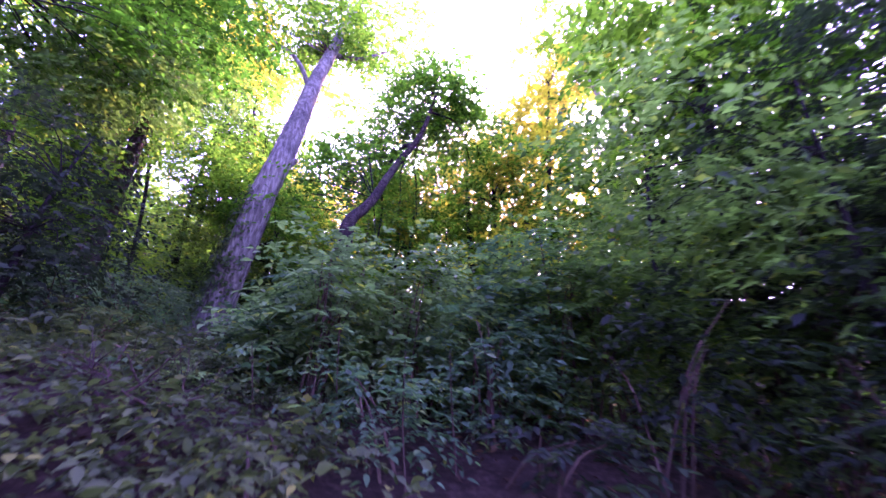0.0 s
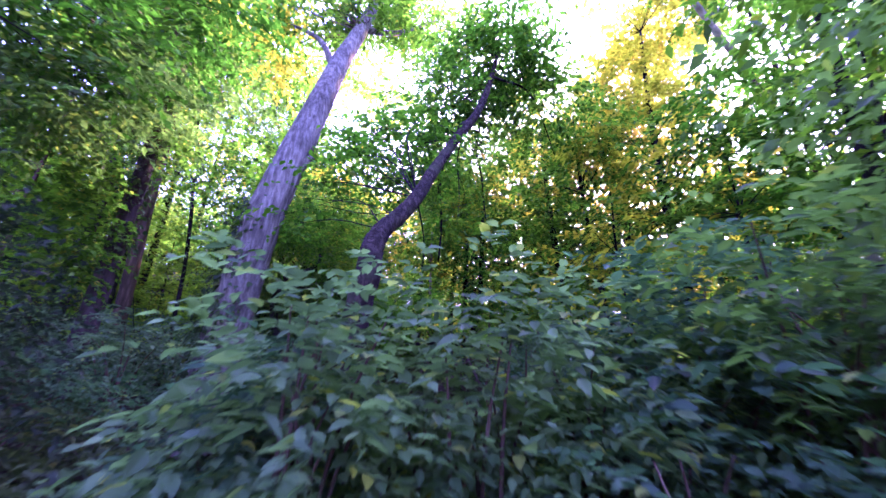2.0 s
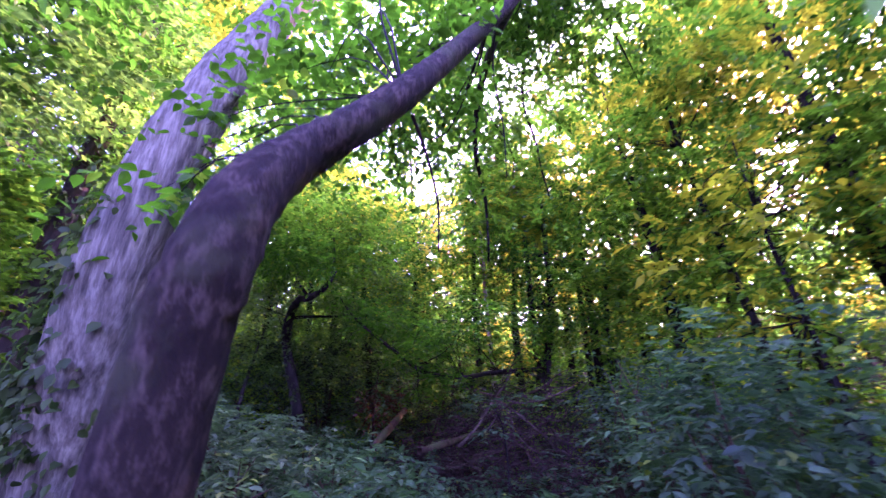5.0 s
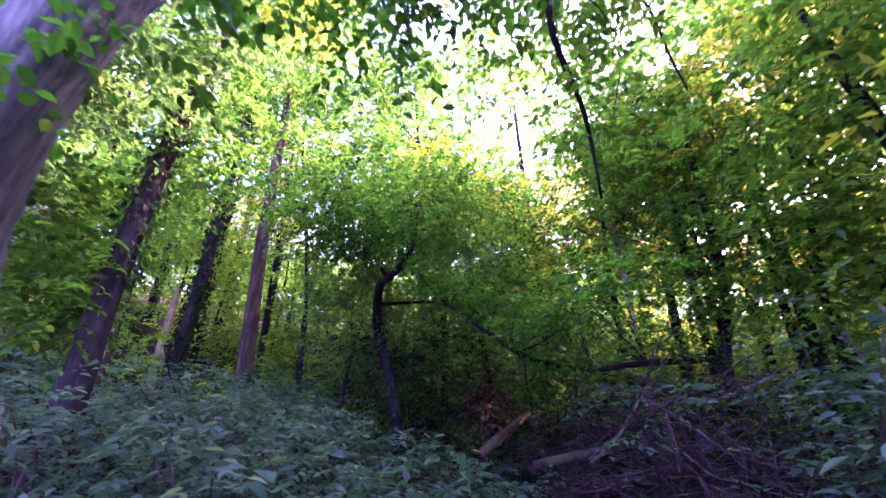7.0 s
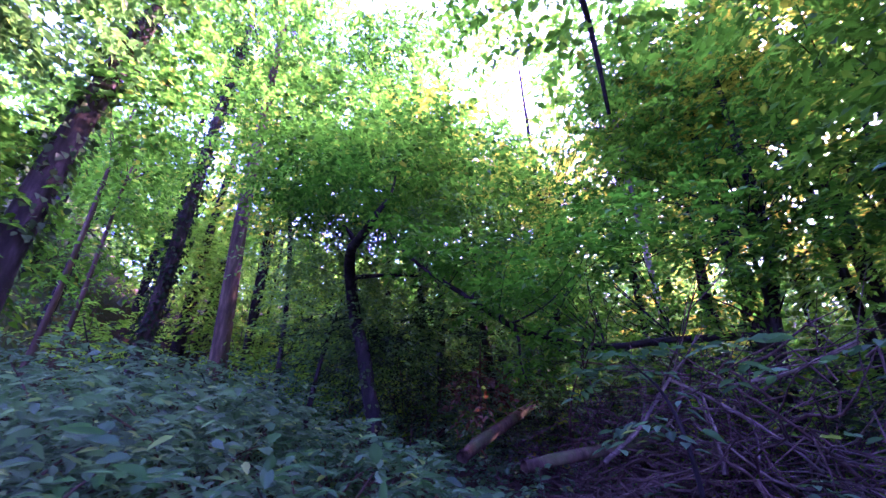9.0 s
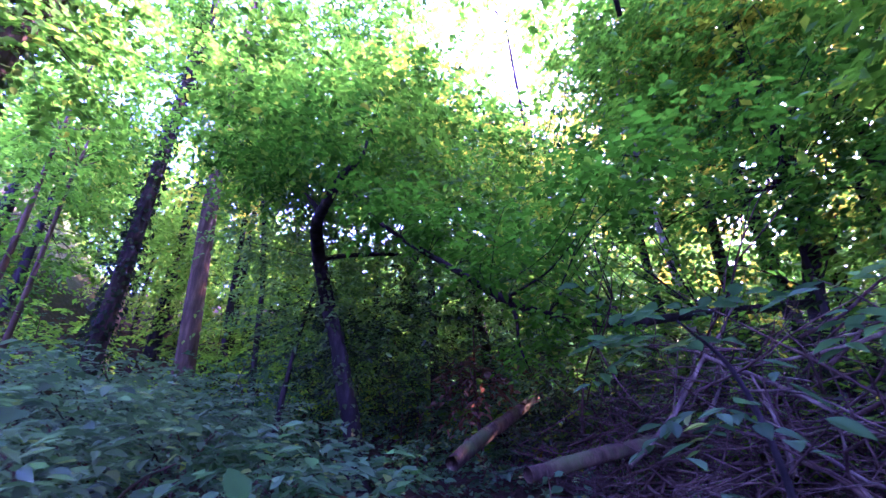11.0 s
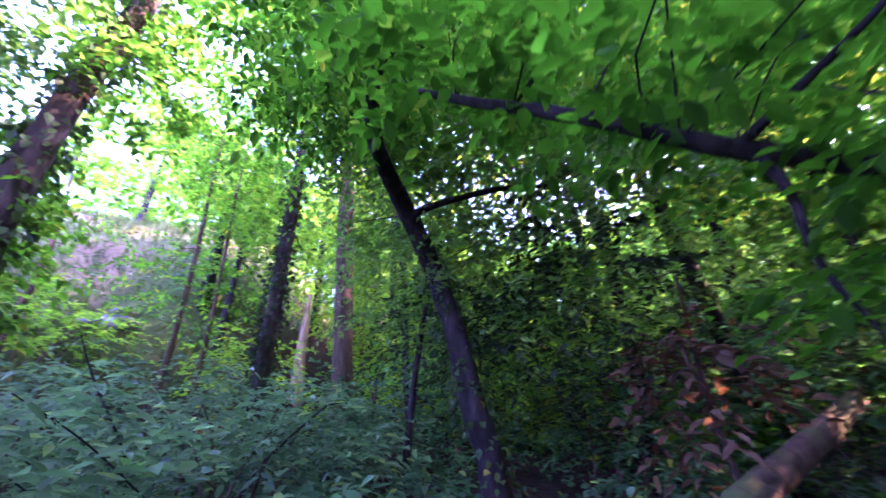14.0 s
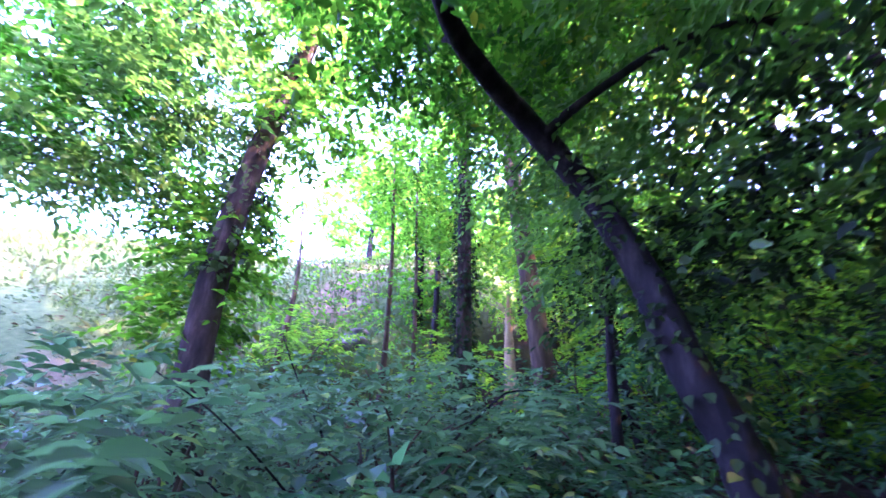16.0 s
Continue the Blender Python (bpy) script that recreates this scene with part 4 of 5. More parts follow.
screen_tree((5.4, 9.2), (5.0, 8.6, 9.5), [(4.8, 8.1, 6.2, 1.1, 1.0, 1.0), (4.0, 9.4, 7.0, 1.1, 1.0, 1.0), (3.7, 7.9, 7.3, 0.8, 0.8, 0.6), (3.8, 6.5, 9.0, 1.0, 0.9, 0.7), (5.2, 8.9, 8.9, 1.3, 1.2, 1.0), (5.1, 6.4, 5.3, 1.1, 1.0, 1.0), (3.8, 8.9, 7.9, 0.9, 0.8, 0.7), (4.2, 9.0, 6.0, 0.9, 0.8, 0.7)], 850, LEAF_DEEP)
screen_tree((5.6, 4.9), (5.0, 5.0, 8.8), [(4.3, 5.6, 7.8, 1.0, 0.9, 0.8), (4.7, 5.0, 6.5, 1.0, 0.9, 0.8), (4.6, 4.9, 4.7, 1.0, 0.9, 0.9), (5.4, 5.0, 8.4, 1.2, 1.1, 0.9), (5.2, 6.0, 6.6, 1.0, 0.9, 0.8), (4.5, 4.1, 5.4, 0.9, 0.8, 0.7), (5.0, 3.2, 6.6, 1.1, 0.9, 0.8)], 950, LEAF_DEEP)
screen_tree((-7.6, 13.2), (-7.3, 12.0, 13.5), [(-7.4, 11.7, 12.7, 1.2, 1.1, 1.0), (-8.8, 11.4, 11.9, 1.1, 1.0, 0.9), (-7.6, 12.4, 10.8, 1.2, 1.0, 0.8), (-6.7, 11.0, 12.0, 1.0, 0.9, 0.7), (-6.6, 9.3, 11.2, 0.8, 0.7, 0.6)], 480, LEAF_CANOPY)
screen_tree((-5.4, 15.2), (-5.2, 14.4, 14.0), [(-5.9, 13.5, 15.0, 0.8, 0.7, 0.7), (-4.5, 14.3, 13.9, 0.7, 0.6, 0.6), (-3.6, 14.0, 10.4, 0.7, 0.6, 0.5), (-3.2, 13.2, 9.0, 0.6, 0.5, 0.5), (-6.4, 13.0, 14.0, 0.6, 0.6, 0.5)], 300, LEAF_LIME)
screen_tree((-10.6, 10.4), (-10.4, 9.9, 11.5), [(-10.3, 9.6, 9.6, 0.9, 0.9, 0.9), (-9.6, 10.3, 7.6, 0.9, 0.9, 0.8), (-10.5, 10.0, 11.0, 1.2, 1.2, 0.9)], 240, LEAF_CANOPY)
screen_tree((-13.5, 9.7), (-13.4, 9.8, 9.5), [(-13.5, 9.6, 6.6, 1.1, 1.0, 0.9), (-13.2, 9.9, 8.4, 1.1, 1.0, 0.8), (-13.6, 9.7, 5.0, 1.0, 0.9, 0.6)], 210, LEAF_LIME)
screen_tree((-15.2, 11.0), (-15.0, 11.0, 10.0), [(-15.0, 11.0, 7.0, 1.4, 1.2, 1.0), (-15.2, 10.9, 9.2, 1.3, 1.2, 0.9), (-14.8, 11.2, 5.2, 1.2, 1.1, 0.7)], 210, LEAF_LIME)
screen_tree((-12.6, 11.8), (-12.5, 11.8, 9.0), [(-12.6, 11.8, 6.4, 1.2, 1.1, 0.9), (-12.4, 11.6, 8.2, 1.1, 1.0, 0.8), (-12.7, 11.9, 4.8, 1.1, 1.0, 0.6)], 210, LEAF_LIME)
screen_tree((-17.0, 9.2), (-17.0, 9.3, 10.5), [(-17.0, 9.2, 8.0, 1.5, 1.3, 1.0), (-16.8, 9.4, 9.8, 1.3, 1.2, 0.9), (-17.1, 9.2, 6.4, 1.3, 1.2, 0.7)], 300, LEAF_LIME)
screen_tree((-11.4, 6.9), (-11.8, 7.0, 9.4), [(-12.3, 7.2, 8.7, 1.2, 1.1, 0.8), (-12.0, 7.1, 7.0, 1.0, 1.0, 0.7), (-10.3, 7.3, 8.0, 0.9, 0.9, 0.8)], 330, LEAF_CANOPY)


def pale_leaning_tree():
    pts = [(7.0, 12.0, 3.0), (6.3, 11.4, 6.7), (5.6, 10.4, 9.1), (4.5, 9.6, 10.8), (3.85, 9.1, 11.6), (3.4, 8.7, 12.3)]
    t = tree("pale_leaning_tree", "pale smooth-barked tree leaning through the canopy", pts, [0.12, 0.1, 0.085, 0.075, 0.06, 0.03], BARK_PALE, 0.3, 10, 5)
    top = [(3.2, 8.8, 12.4, 0.8, 0.7, 0.5), (5.2, 9.6, 11.6, 0.8, 0.7, 0.5)]
    crown_on(t, top, 220, 0.12)
    twigs_in(t, pts[3:], top, 16, BARK_PALE)


pale_leaning_tree()


def understory():
    """Young trees leafy from knee height that fill the wood between the trunks."""
    for k in range(44):
        a = radians(-72 + 190 * (k + rng.uniform(-0.4, 0.4)) / 44)
        d = rng.uniform(8.5, 15)
        x, y = -2 - math.sin(a) * d, 7.5 + math.cos(a) * d
        if bank(x, y) > 7.8 and y < 8:
            continue
        open_side = -2 < math.degrees(a) < 16
        g, h, s = gz(x, y), rng.uniform(2.4, 3.2) if open_side else rng.uniform(3.2, 6.0), rng.uniform(1.0, 1.7)
        blobs = [(x + rng.normal() * s * 0.5, y + rng.normal() * s * 0.5, g + h * f, s, s, h * 0.24) for f in (0.3, 0.55, 0.8)]
        # Position picks the tone: painted lit leaves far west, painted shade nearer.
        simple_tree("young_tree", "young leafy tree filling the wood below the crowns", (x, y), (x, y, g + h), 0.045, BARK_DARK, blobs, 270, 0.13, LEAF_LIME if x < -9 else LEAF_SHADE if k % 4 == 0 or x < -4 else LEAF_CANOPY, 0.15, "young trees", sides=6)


understory()


def far_woods():
    """Leaves of the distant trees all round, in clumps with gaps."""
    host = thing("far_woods", (0, 0, 0), "distant leafy wood closing off the view", "trees", kind="stuff")
    blobs = []
    for k in range(330):
        a = radians(rng.uniform(-85, 118) if k < 300 else rng.uniform(175, 275))
        d = rng.uniform(20, 38)
        if -32 < math.degrees(a) < 2 and k % 2:
            continue
        x, y = -2 - math.sin(a) * d, 7 + math.cos(a) * d
        top = rng.uniform(0.5, 4.0 if -32 < math.degrees(a) < 2 or a > 3 else 5.0 if 25 < math.degrees(a) < 80 else 7.5)
        blobs.append((x, y, gz(x, y) + top, rng.uniform(1.6, 3.2), rng.uniform(1.6, 3.2), rng.uniform(1.2, 2.4)))
    p, w = in_blobs(blobs, 19000, 0.3)
    data = sprays(p, w, 1.0, 12, 0.3, 0.55)
    foliage("foliage", data, LEAF_CANOPY, host, kind="stuff")


far_woods()

# ---- shrubs and undergrowth ----
def shrub(x, y, height, width, n, leaf, mat, name="shrub", label="leafy shrub of the undergrowth", per=9, reach=0.38, slim=0.5, room=0.5):
    g = gz(x, y)
    t = thing(name, (x, y, g), label, "shrub", "shrubs")
    blobs = [(x + rng.normal() * width * 0.25, y + rng.normal() * width * 0.25, g + height * h, width * s, width * s, height * 0.3) for h, s in ((0.75, 0.75), (0.55, 1.0), (0.3, 0.9))]
    reach = min(reach, 0.12 + 0.3 * height)
    near = not clear_of_eye_path(np.array([[x, y, 1.2], [x, y, 2.4], [x, y, 3.2]]), 1.7).all()
    crown_on(t, blobs, n, leaf, mat, "foliage", per, reach, slim, 2 if near else True, 0.3, 0.2, 0.2, room)
    runs = []
    for k in range(max(4, min(9, n // 25))):
        a = rng.uniform(0, 6.28)
        q = np.array([x + math.cos(a) * width * rng.uniform(0.2, 0.8), y + math.sin(a) * width * rng.uniform(0.2, 0.8), g + height * rng.uniform(0.5, 0.9)])
        foot = np.array([x + rng.normal() * 0.12, y + rng.normal() * 0.12, g - 0.05])
        mid = (foot + q) / 2 + np.array([0, 0, 0.15 * height])
        if clear_of_eye_path(np.array([q, mid]), room).all():
            runs.append(([foot, mid, q], [0.014, 0.01, 0.004]))
    for pts, rad in runs:
        tubes("stem", [(pts, rad)], BARK_BROWN, t, sides=5, steps=3)
    return t


def plant_shrubs(*spots):
    """Shrubs given as x, y, height, width, sprays, leaf and kind."""
    # Kinds 1 and 4 darken the leaf colour itself where shade lies.
    for x, y, h, w, n, leaf, kind in spots:
        shrub(x, y, h, w, int(n * (1.6 if y < 6 else 1.25)), leaf * (0.92 if y < 6 else 1.0), LEAF_LIME if kind == 1 and x < -8 else (LEAF_LOW, LEAF_SHADE, LEAF_CANOPY, LEAF_FRESH, LEAF_DARK, LEAF_HERB, LEAF_PALE)[kind], label=("grey-green leafy shrub of the undergrowth", "broad-leaved shrub, leaf colour painted for shade or lit wood", "bright green bush catching the light", "leafy bush with light yellowish-green leaves", "shrub with deep shade painted into its dark leaves", "low green herbs and ivy under the trees", "leafy shrub with bank light painted into pale bluish-green leaves")[kind], room=0.2 if kind == 3 else 0.5)


plant_shrubs((-0.3, 4.15, 1.75, 0.55, 210, 0.1, 3), (0.5, 4.0, 1.5, 0.5, 130, 0.1, 0), (-0.8, 4.45, 1.8, 0.4, 130, 0.1, 3), (-0.2, 4.6, 1.9, 0.5, 200, 0.1, 3),
             (0.25, 4.5, 1.8, 0.4, 130, 0.1, 3), (-1.05, 3.8, 1.65, 0.42, 150, 0.105, 3), (-1.6, 3.95, 1.0, 0.35, 80, 0.105, 3), (-1.35, 4.25, 1.4, 0.4, 110, 0.105, 0),
             (-1.75, 4.3, 0.75, 0.4, 80, 0.11, 0), (-0.35, 3.0, 0.7, 0.45, 60, 0.075, 0), (0.85, 4.7, 2.1, 0.6, 240, 0.11, 0), (1.5, 5.3, 2.4, 0.7, 240, 0.11, 0))
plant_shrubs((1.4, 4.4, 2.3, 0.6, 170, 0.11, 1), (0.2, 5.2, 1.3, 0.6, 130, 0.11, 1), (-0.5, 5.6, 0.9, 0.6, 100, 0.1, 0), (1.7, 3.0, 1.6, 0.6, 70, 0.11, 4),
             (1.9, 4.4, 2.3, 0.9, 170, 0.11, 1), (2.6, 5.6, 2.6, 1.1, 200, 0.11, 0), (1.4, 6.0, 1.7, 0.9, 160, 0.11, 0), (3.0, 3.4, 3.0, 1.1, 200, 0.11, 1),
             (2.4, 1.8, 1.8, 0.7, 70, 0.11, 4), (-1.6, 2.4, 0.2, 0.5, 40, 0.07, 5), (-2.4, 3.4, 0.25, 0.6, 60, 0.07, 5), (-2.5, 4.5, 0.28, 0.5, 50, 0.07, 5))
plant_shrubs((-3.6, 4.2, 0.5, 0.7, 90, 0.08, 5), (-4.4, 4.8, 0.8, 0.8, 120, 0.08, 0), (-1.75, 3.5, 0.28, 0.4, 40, 0.08, 3), (-0.85, 2.2, 0.3, 0.45, 40, 0.07, 5),
             (0.8, 2.8, 0.6, 0.4, 30, 0.09, 4), (-1.9, 6.2, 0.8, 0.7, 100, 0.09, 0), (-1.4, 7.4, 0.75, 0.7, 100, 0.09, 0), (-2.4, 7.4, 0.8, 0.8, 110, 0.09, 0),
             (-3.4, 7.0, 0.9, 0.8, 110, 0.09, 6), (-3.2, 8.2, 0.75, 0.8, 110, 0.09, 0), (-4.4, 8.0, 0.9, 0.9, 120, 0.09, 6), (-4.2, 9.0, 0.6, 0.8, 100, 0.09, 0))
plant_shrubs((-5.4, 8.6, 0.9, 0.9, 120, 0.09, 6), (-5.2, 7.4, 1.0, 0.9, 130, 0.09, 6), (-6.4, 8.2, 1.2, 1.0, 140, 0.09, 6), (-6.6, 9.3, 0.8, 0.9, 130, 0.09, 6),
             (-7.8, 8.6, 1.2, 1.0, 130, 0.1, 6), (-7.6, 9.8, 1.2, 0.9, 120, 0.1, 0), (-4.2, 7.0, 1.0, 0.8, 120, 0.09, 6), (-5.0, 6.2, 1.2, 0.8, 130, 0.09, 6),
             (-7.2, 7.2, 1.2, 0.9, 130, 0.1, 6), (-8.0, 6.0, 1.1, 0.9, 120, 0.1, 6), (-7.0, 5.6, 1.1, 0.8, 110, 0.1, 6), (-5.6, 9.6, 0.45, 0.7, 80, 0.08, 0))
plant_shrubs((0.15, 8.5, 2.15, 0.65, 230, 0.09, 0), (0.3, 9.7, 2.2, 0.9, 210, 0.1, 0), (0.35, 7.5, 2.0, 0.6, 220, 0.09, 0), (-0.45, 9.2, 1.9, 0.5, 170, 0.08, 0), (1.0, 8.0, 2.2, 1.0, 180, 0.1, 0),
             (0.3, 6.2, 1.3, 0.6, 120, 0.11, 1), (0.6, 11.0, 2.2, 1.0, 160, 0.1, 0), (1.8, 11.0, 2.6, 1.2, 170, 0.1, 0), (-3.2, 12.7, 2.1, 0.9, 160, 0.09, 1),
             (-4.4, 12.8, 2.0, 1.0, 160, 0.09, 0), (-2.2, 12.0, 2.2, 0.55, 130, 0.09, 2), (-5.8, 12.8, 1.8, 1.0, 150, 0.09, 0), (-7.4, 12.4, 1.9, 1.1, 150, 0.09, 0))
plant_shrubs((-9.0, 11.2, 1.7, 1.1, 140, 0.1, 0), (-6.5, 13.4, 2.6, 1.3, 170, 0.11, 1), (-8.2, 12.8, 2.6, 1.3, 170, 0.11, 1), (-5.0, 14.0, 2.6, 1.3, 170, 0.11, 1),
             (-3.6, 14.2, 2.6, 1.2, 160, 0.11, 1), (-7.4, 14.4, 3.0, 1.4, 170, 0.11, 1), (-10.6, 11.4, 2.6, 1.3, 170, 0.11, 1), (-8.8, 11.9, 2.3, 1.1, 160, 0.11, 1),
             (-9.4, 10.5, 2.0, 1.0, 150, 0.11, 1), (-11.6, 10.6, 2.4, 1.2, 150, 0.11, 1), (-2.6, 13.2, 2.3, 1.0, 150, 0.1, 1), (-3.6, 13.3, 2.0, 1.0, 150, 0.1, 1))
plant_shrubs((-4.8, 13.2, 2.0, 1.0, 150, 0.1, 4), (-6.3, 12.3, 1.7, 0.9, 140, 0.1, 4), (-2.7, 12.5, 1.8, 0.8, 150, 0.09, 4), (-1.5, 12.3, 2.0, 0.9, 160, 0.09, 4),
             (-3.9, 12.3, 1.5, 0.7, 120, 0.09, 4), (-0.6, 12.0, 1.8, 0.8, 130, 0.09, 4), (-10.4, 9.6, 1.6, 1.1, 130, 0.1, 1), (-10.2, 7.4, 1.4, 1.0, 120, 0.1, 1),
             (-9.0, 5.4, 1.0, 0.9, 110, 0.1, 1), (-6.0, 11.6, 1.0, 0.8, 110, 0.08, 0))


def leafy_sapling():
    """A slight young tree whose flat sprays of broad leaves hang beside the camera's path."""
    foot = (-1.75, 9.75, gz(-1.75, 9.75))
    t = thing("leafy_sapling", foot, "slight sapling with flat sprays of broad teal-green leaves", "sapling")
    tube("stem", [foot, (-1.7, 9.55, 2.9), (-1.72, 9.4, 3.25), (-1.8, 9.2, 3.42)], [0.016, 0.013, 0.009, 0.004], BARK_DARK, t, "", 4, 6)
    blobs = [(-1.85, 9.15, 3.4, 0.28, 0.2, 0.08), (-1.55, 9.25, 3.38, 0.3, 0.25, 0.1), (-2.1, 9.5, 3.4, 0.25, 0.25, 0.12), (-1.75, 9.2, 3.15, 0.2, 0.15, 0.08)]
    crown_on(t, blobs, 24, 0.09, LEAF_LOW, "leafy_spray", 7, 0.3, 0.5, 2, 0.2, 0.1, 0.15, 0.42, kind="stuff")


leafy_sapling()


def sprigs():
    """Slim leafy seedlings standing free in front of the brushwood."""
    for x, y, h in ((-2.7, 7.4, 0.5), (-2.75, 9.75, 0.75), (-2.0, 10.1, 0.6), (-1.2, 10.0, 0.7), (-0.75, 9.6, 0.9), (-3.3, 9.2, 0.55), (-3.9, 8.7, 0.6), (-2.9, 8.3, 0.55), (-1.9, 8.2, 0.5), (-1.3, 3.1, 0.5), (-0.7, 3.2, 0.9), (-2.2, 2.9, 0.3), (-0.15, 2.6, 0.8), (0.15, 3.0, 0.8)):
        g = gz(x, y)
        t = thing("seedling", (x, y, g), "slim upright seedling with paired pale-green leaves", "seedling", "seedlings")
        top = np.array([x + rng.normal() * 0.05, y + rng.normal() * 0.05, g + h])
        foot = np.array([x, y, g - 0.03])
        tubes("stem", [([foot, (foot + top) / 2 + rng.normal(size=3) * 0.02, top], [0.008, 0.006, 0.003])], BARK_BROWN, t, sides=5, steps=3)
        n = int(h * 16)
        s = rng.uniform(0.3, 1, n)
        p = foot + (top - foot) * s[:, None]
        a = rng.uniform(0, 6.28, n)
        out = np.stack([np.cos(a), np.sin(a), 0.15 + 0 * a], -1)
        data = sprays(p, out, 0.14, 3, 0.075, 0.62, 0.2, 0.2, 0.0)
        foliage("leaves", data, LEAF_LOW, t, broad=2, room=0.4, kind="stuff")


sprigs()


def herb_layer():
    host = thing("ground_ivy", (0, 0, 0), "low ivy and herbs covering the woodland floor", "ground cover", kind="stuff")
    n = 15500
    a, d = rng.uniform(0, 6.28, n), 10 * rng.uniform(0.0, 1, n) ** 0.6
    x, y = -2.5 - np.sin(a) * d, 6.5 + np.cos(a) * d
    keep = (np.sin(1.7 * x) * np.cos(1.3 * y + 1) + rng.normal(size=n) * 0.5 - 1.2 * ((x > -0.6) & (y < 5.5))) > -0.35
    x, y = x[keep], y[keep]
    root = np.stack([x, y, hill(x, y) + rng.uniform(0.0, 0.35, len(x))], -1)
    b = rng.uniform(0, 6.28, len(x))
    data = sprays(root, np.stack([np.cos(b), np.sin(b), rng.uniform(0, 0.6, len(x))], -1), 0.22, 5, 0.075, 0.65, 0.2)
    front = data[0][:, 1] < 5.6
    foliage("front_leaves", [d[front] for d in data], LEAF_HERB, host, broad=True, kind="stuff")
    data = [d[~front] for d in data]
    foliage("leaves", data, LEAF_LOW, host, broad=True, kind="stuff")
    k = 2600
    x, y = rng.uniform(-4.2, -0.7, k), rng.uniform(0.8, 5.2, k)
    root = np.stack([x, y, hill(x, y) + rng.uniform(0.0, 0.2, k)], -1)
    b = rng.uniform(0, 6.28, k)
    low = sprays(root, np.stack([np.cos(b), np.sin(b), rng.uniform(0, 0.6, k)], -1), 0.16, 5, 0.05, 0.7, 0.2)
    foliage("small_leaves", low, LEAF_HERB, host, kind="stuff")
    k = 5200
    x, y = rng.uniform(-13, 5, k), rng.uniform(12.2, 22, k)
    root = np.stack([x, y, hill(x, y) + rng.uniform(0.0, 1.1, k)], -1)
    b = rng.uniform(0, 6.28, k)
    slope = sprays(root, np.stack([np.cos(b), np.sin(b), rng.uniform(0, 0.6, k)], -1), 0.5, 8, 0.16, 0.6, 0.2)
    # Western slope takes the lighter colour that stands in for lit leaves.
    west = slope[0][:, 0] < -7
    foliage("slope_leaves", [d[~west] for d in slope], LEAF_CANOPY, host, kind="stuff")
    foliage("lit_slope_leaves", [d[west] for d in slope], LEAF_LIME, host, kind="stuff")
    m = 9000
    a, d = rng.uniform(0, 6.28, m), 11 * rng.uniform(0, 1, m) ** 0.5
    x, y = -3 + np.sin(a) * d, 7 + np.cos(a) * d
    p = np.stack([x, y, hill(x, y) + 0.02], -1)
    s = rng.uniform(0.05, 0.11, m)
    litter = thing("leaf_litter", (0, 0, 0), "dry brown leaves lying on the soil", "leaf litter", kind="stuff")
    part("leaves", leaf_mesh("leaves", p, rng.normal(size=(m, 3)) * [1, 1, 0.3], UP + rng.normal(size=(m, 3)) * 0.4, s, s * 0.55, LEAF_DEAD, True), litter, kind="stuff")


herb_layer()


def meadow_grass():
    host = thing("bank_grass", (0, 0, 0), "pale green tufts of grass on the open bank", "grass", kind="stuff")
    n = 22000
    x, y = rng.uniform(-26, -8, n), rng.uniform(-12, 7, n)
    ok = (bank(x, y) > 7.6) & ((y - 6.2) + 0.15 * (x + 10) < 1.4)
    x, y = x[ok], y[ok]
    m = len(x)
    p = np.stack([x, y, hill(x, y) - 0.02], -1)
    along = UP + rng.normal(size=(m, 3)) * 0.35
    s = rng.uniform(0.15, 0.4, m)
    part("blades", leaf_mesh("blades", p, along, rng.normal(size=(m, 3)), s, 0.05, GRASS_BLADE), host, kind="stuff")


meadow_grass()

# ---- brushwood, logs and dead stems ----
def dead_branch(parent, foot, way, length, r, forks=3, room=0.75, wood=None):
    """One dead branch of the heap, with side twigs in the same piece."""
    foot, way = np.asarray(foot, float), unit(np.asarray(way, float))
    pts = [foot + way * length * s + rng.normal(size=3) * 0.045 * length * (s > 0) for s in (0, 0.3, 0.6, 1.0)]
    runs = [(pts, [r, r * 0.8, r * 0.55, r * 0.2])]
    for k in range(forks):
        s = rng.uniform(0.25, 0.85)
        b = foot + way * length * s
        d = unit(way + rng.normal(size=3) * 0.8)
        le = length * rng.uniform(0.25, 0.5)
        runs.append(([b, b + d * le * 0.5 + rng.normal(size=3) * 0.03, b + d * le], [r * 0.5, r * 0.35, r * 0.12]))
    ok = all(clear_of_eye_path(np.array(q), room).all() for q, _ in runs)
    if ok:
        main = tubes("dead_branch", runs[:1], wood or WOOD_DEAD, parent, sides=6, steps=3)
        for run in runs[1:]:
            twig = tubes("side_twig", [run], wood or WOOD_DEAD, parent, sides=4, steps=3)
            twig.parent = main


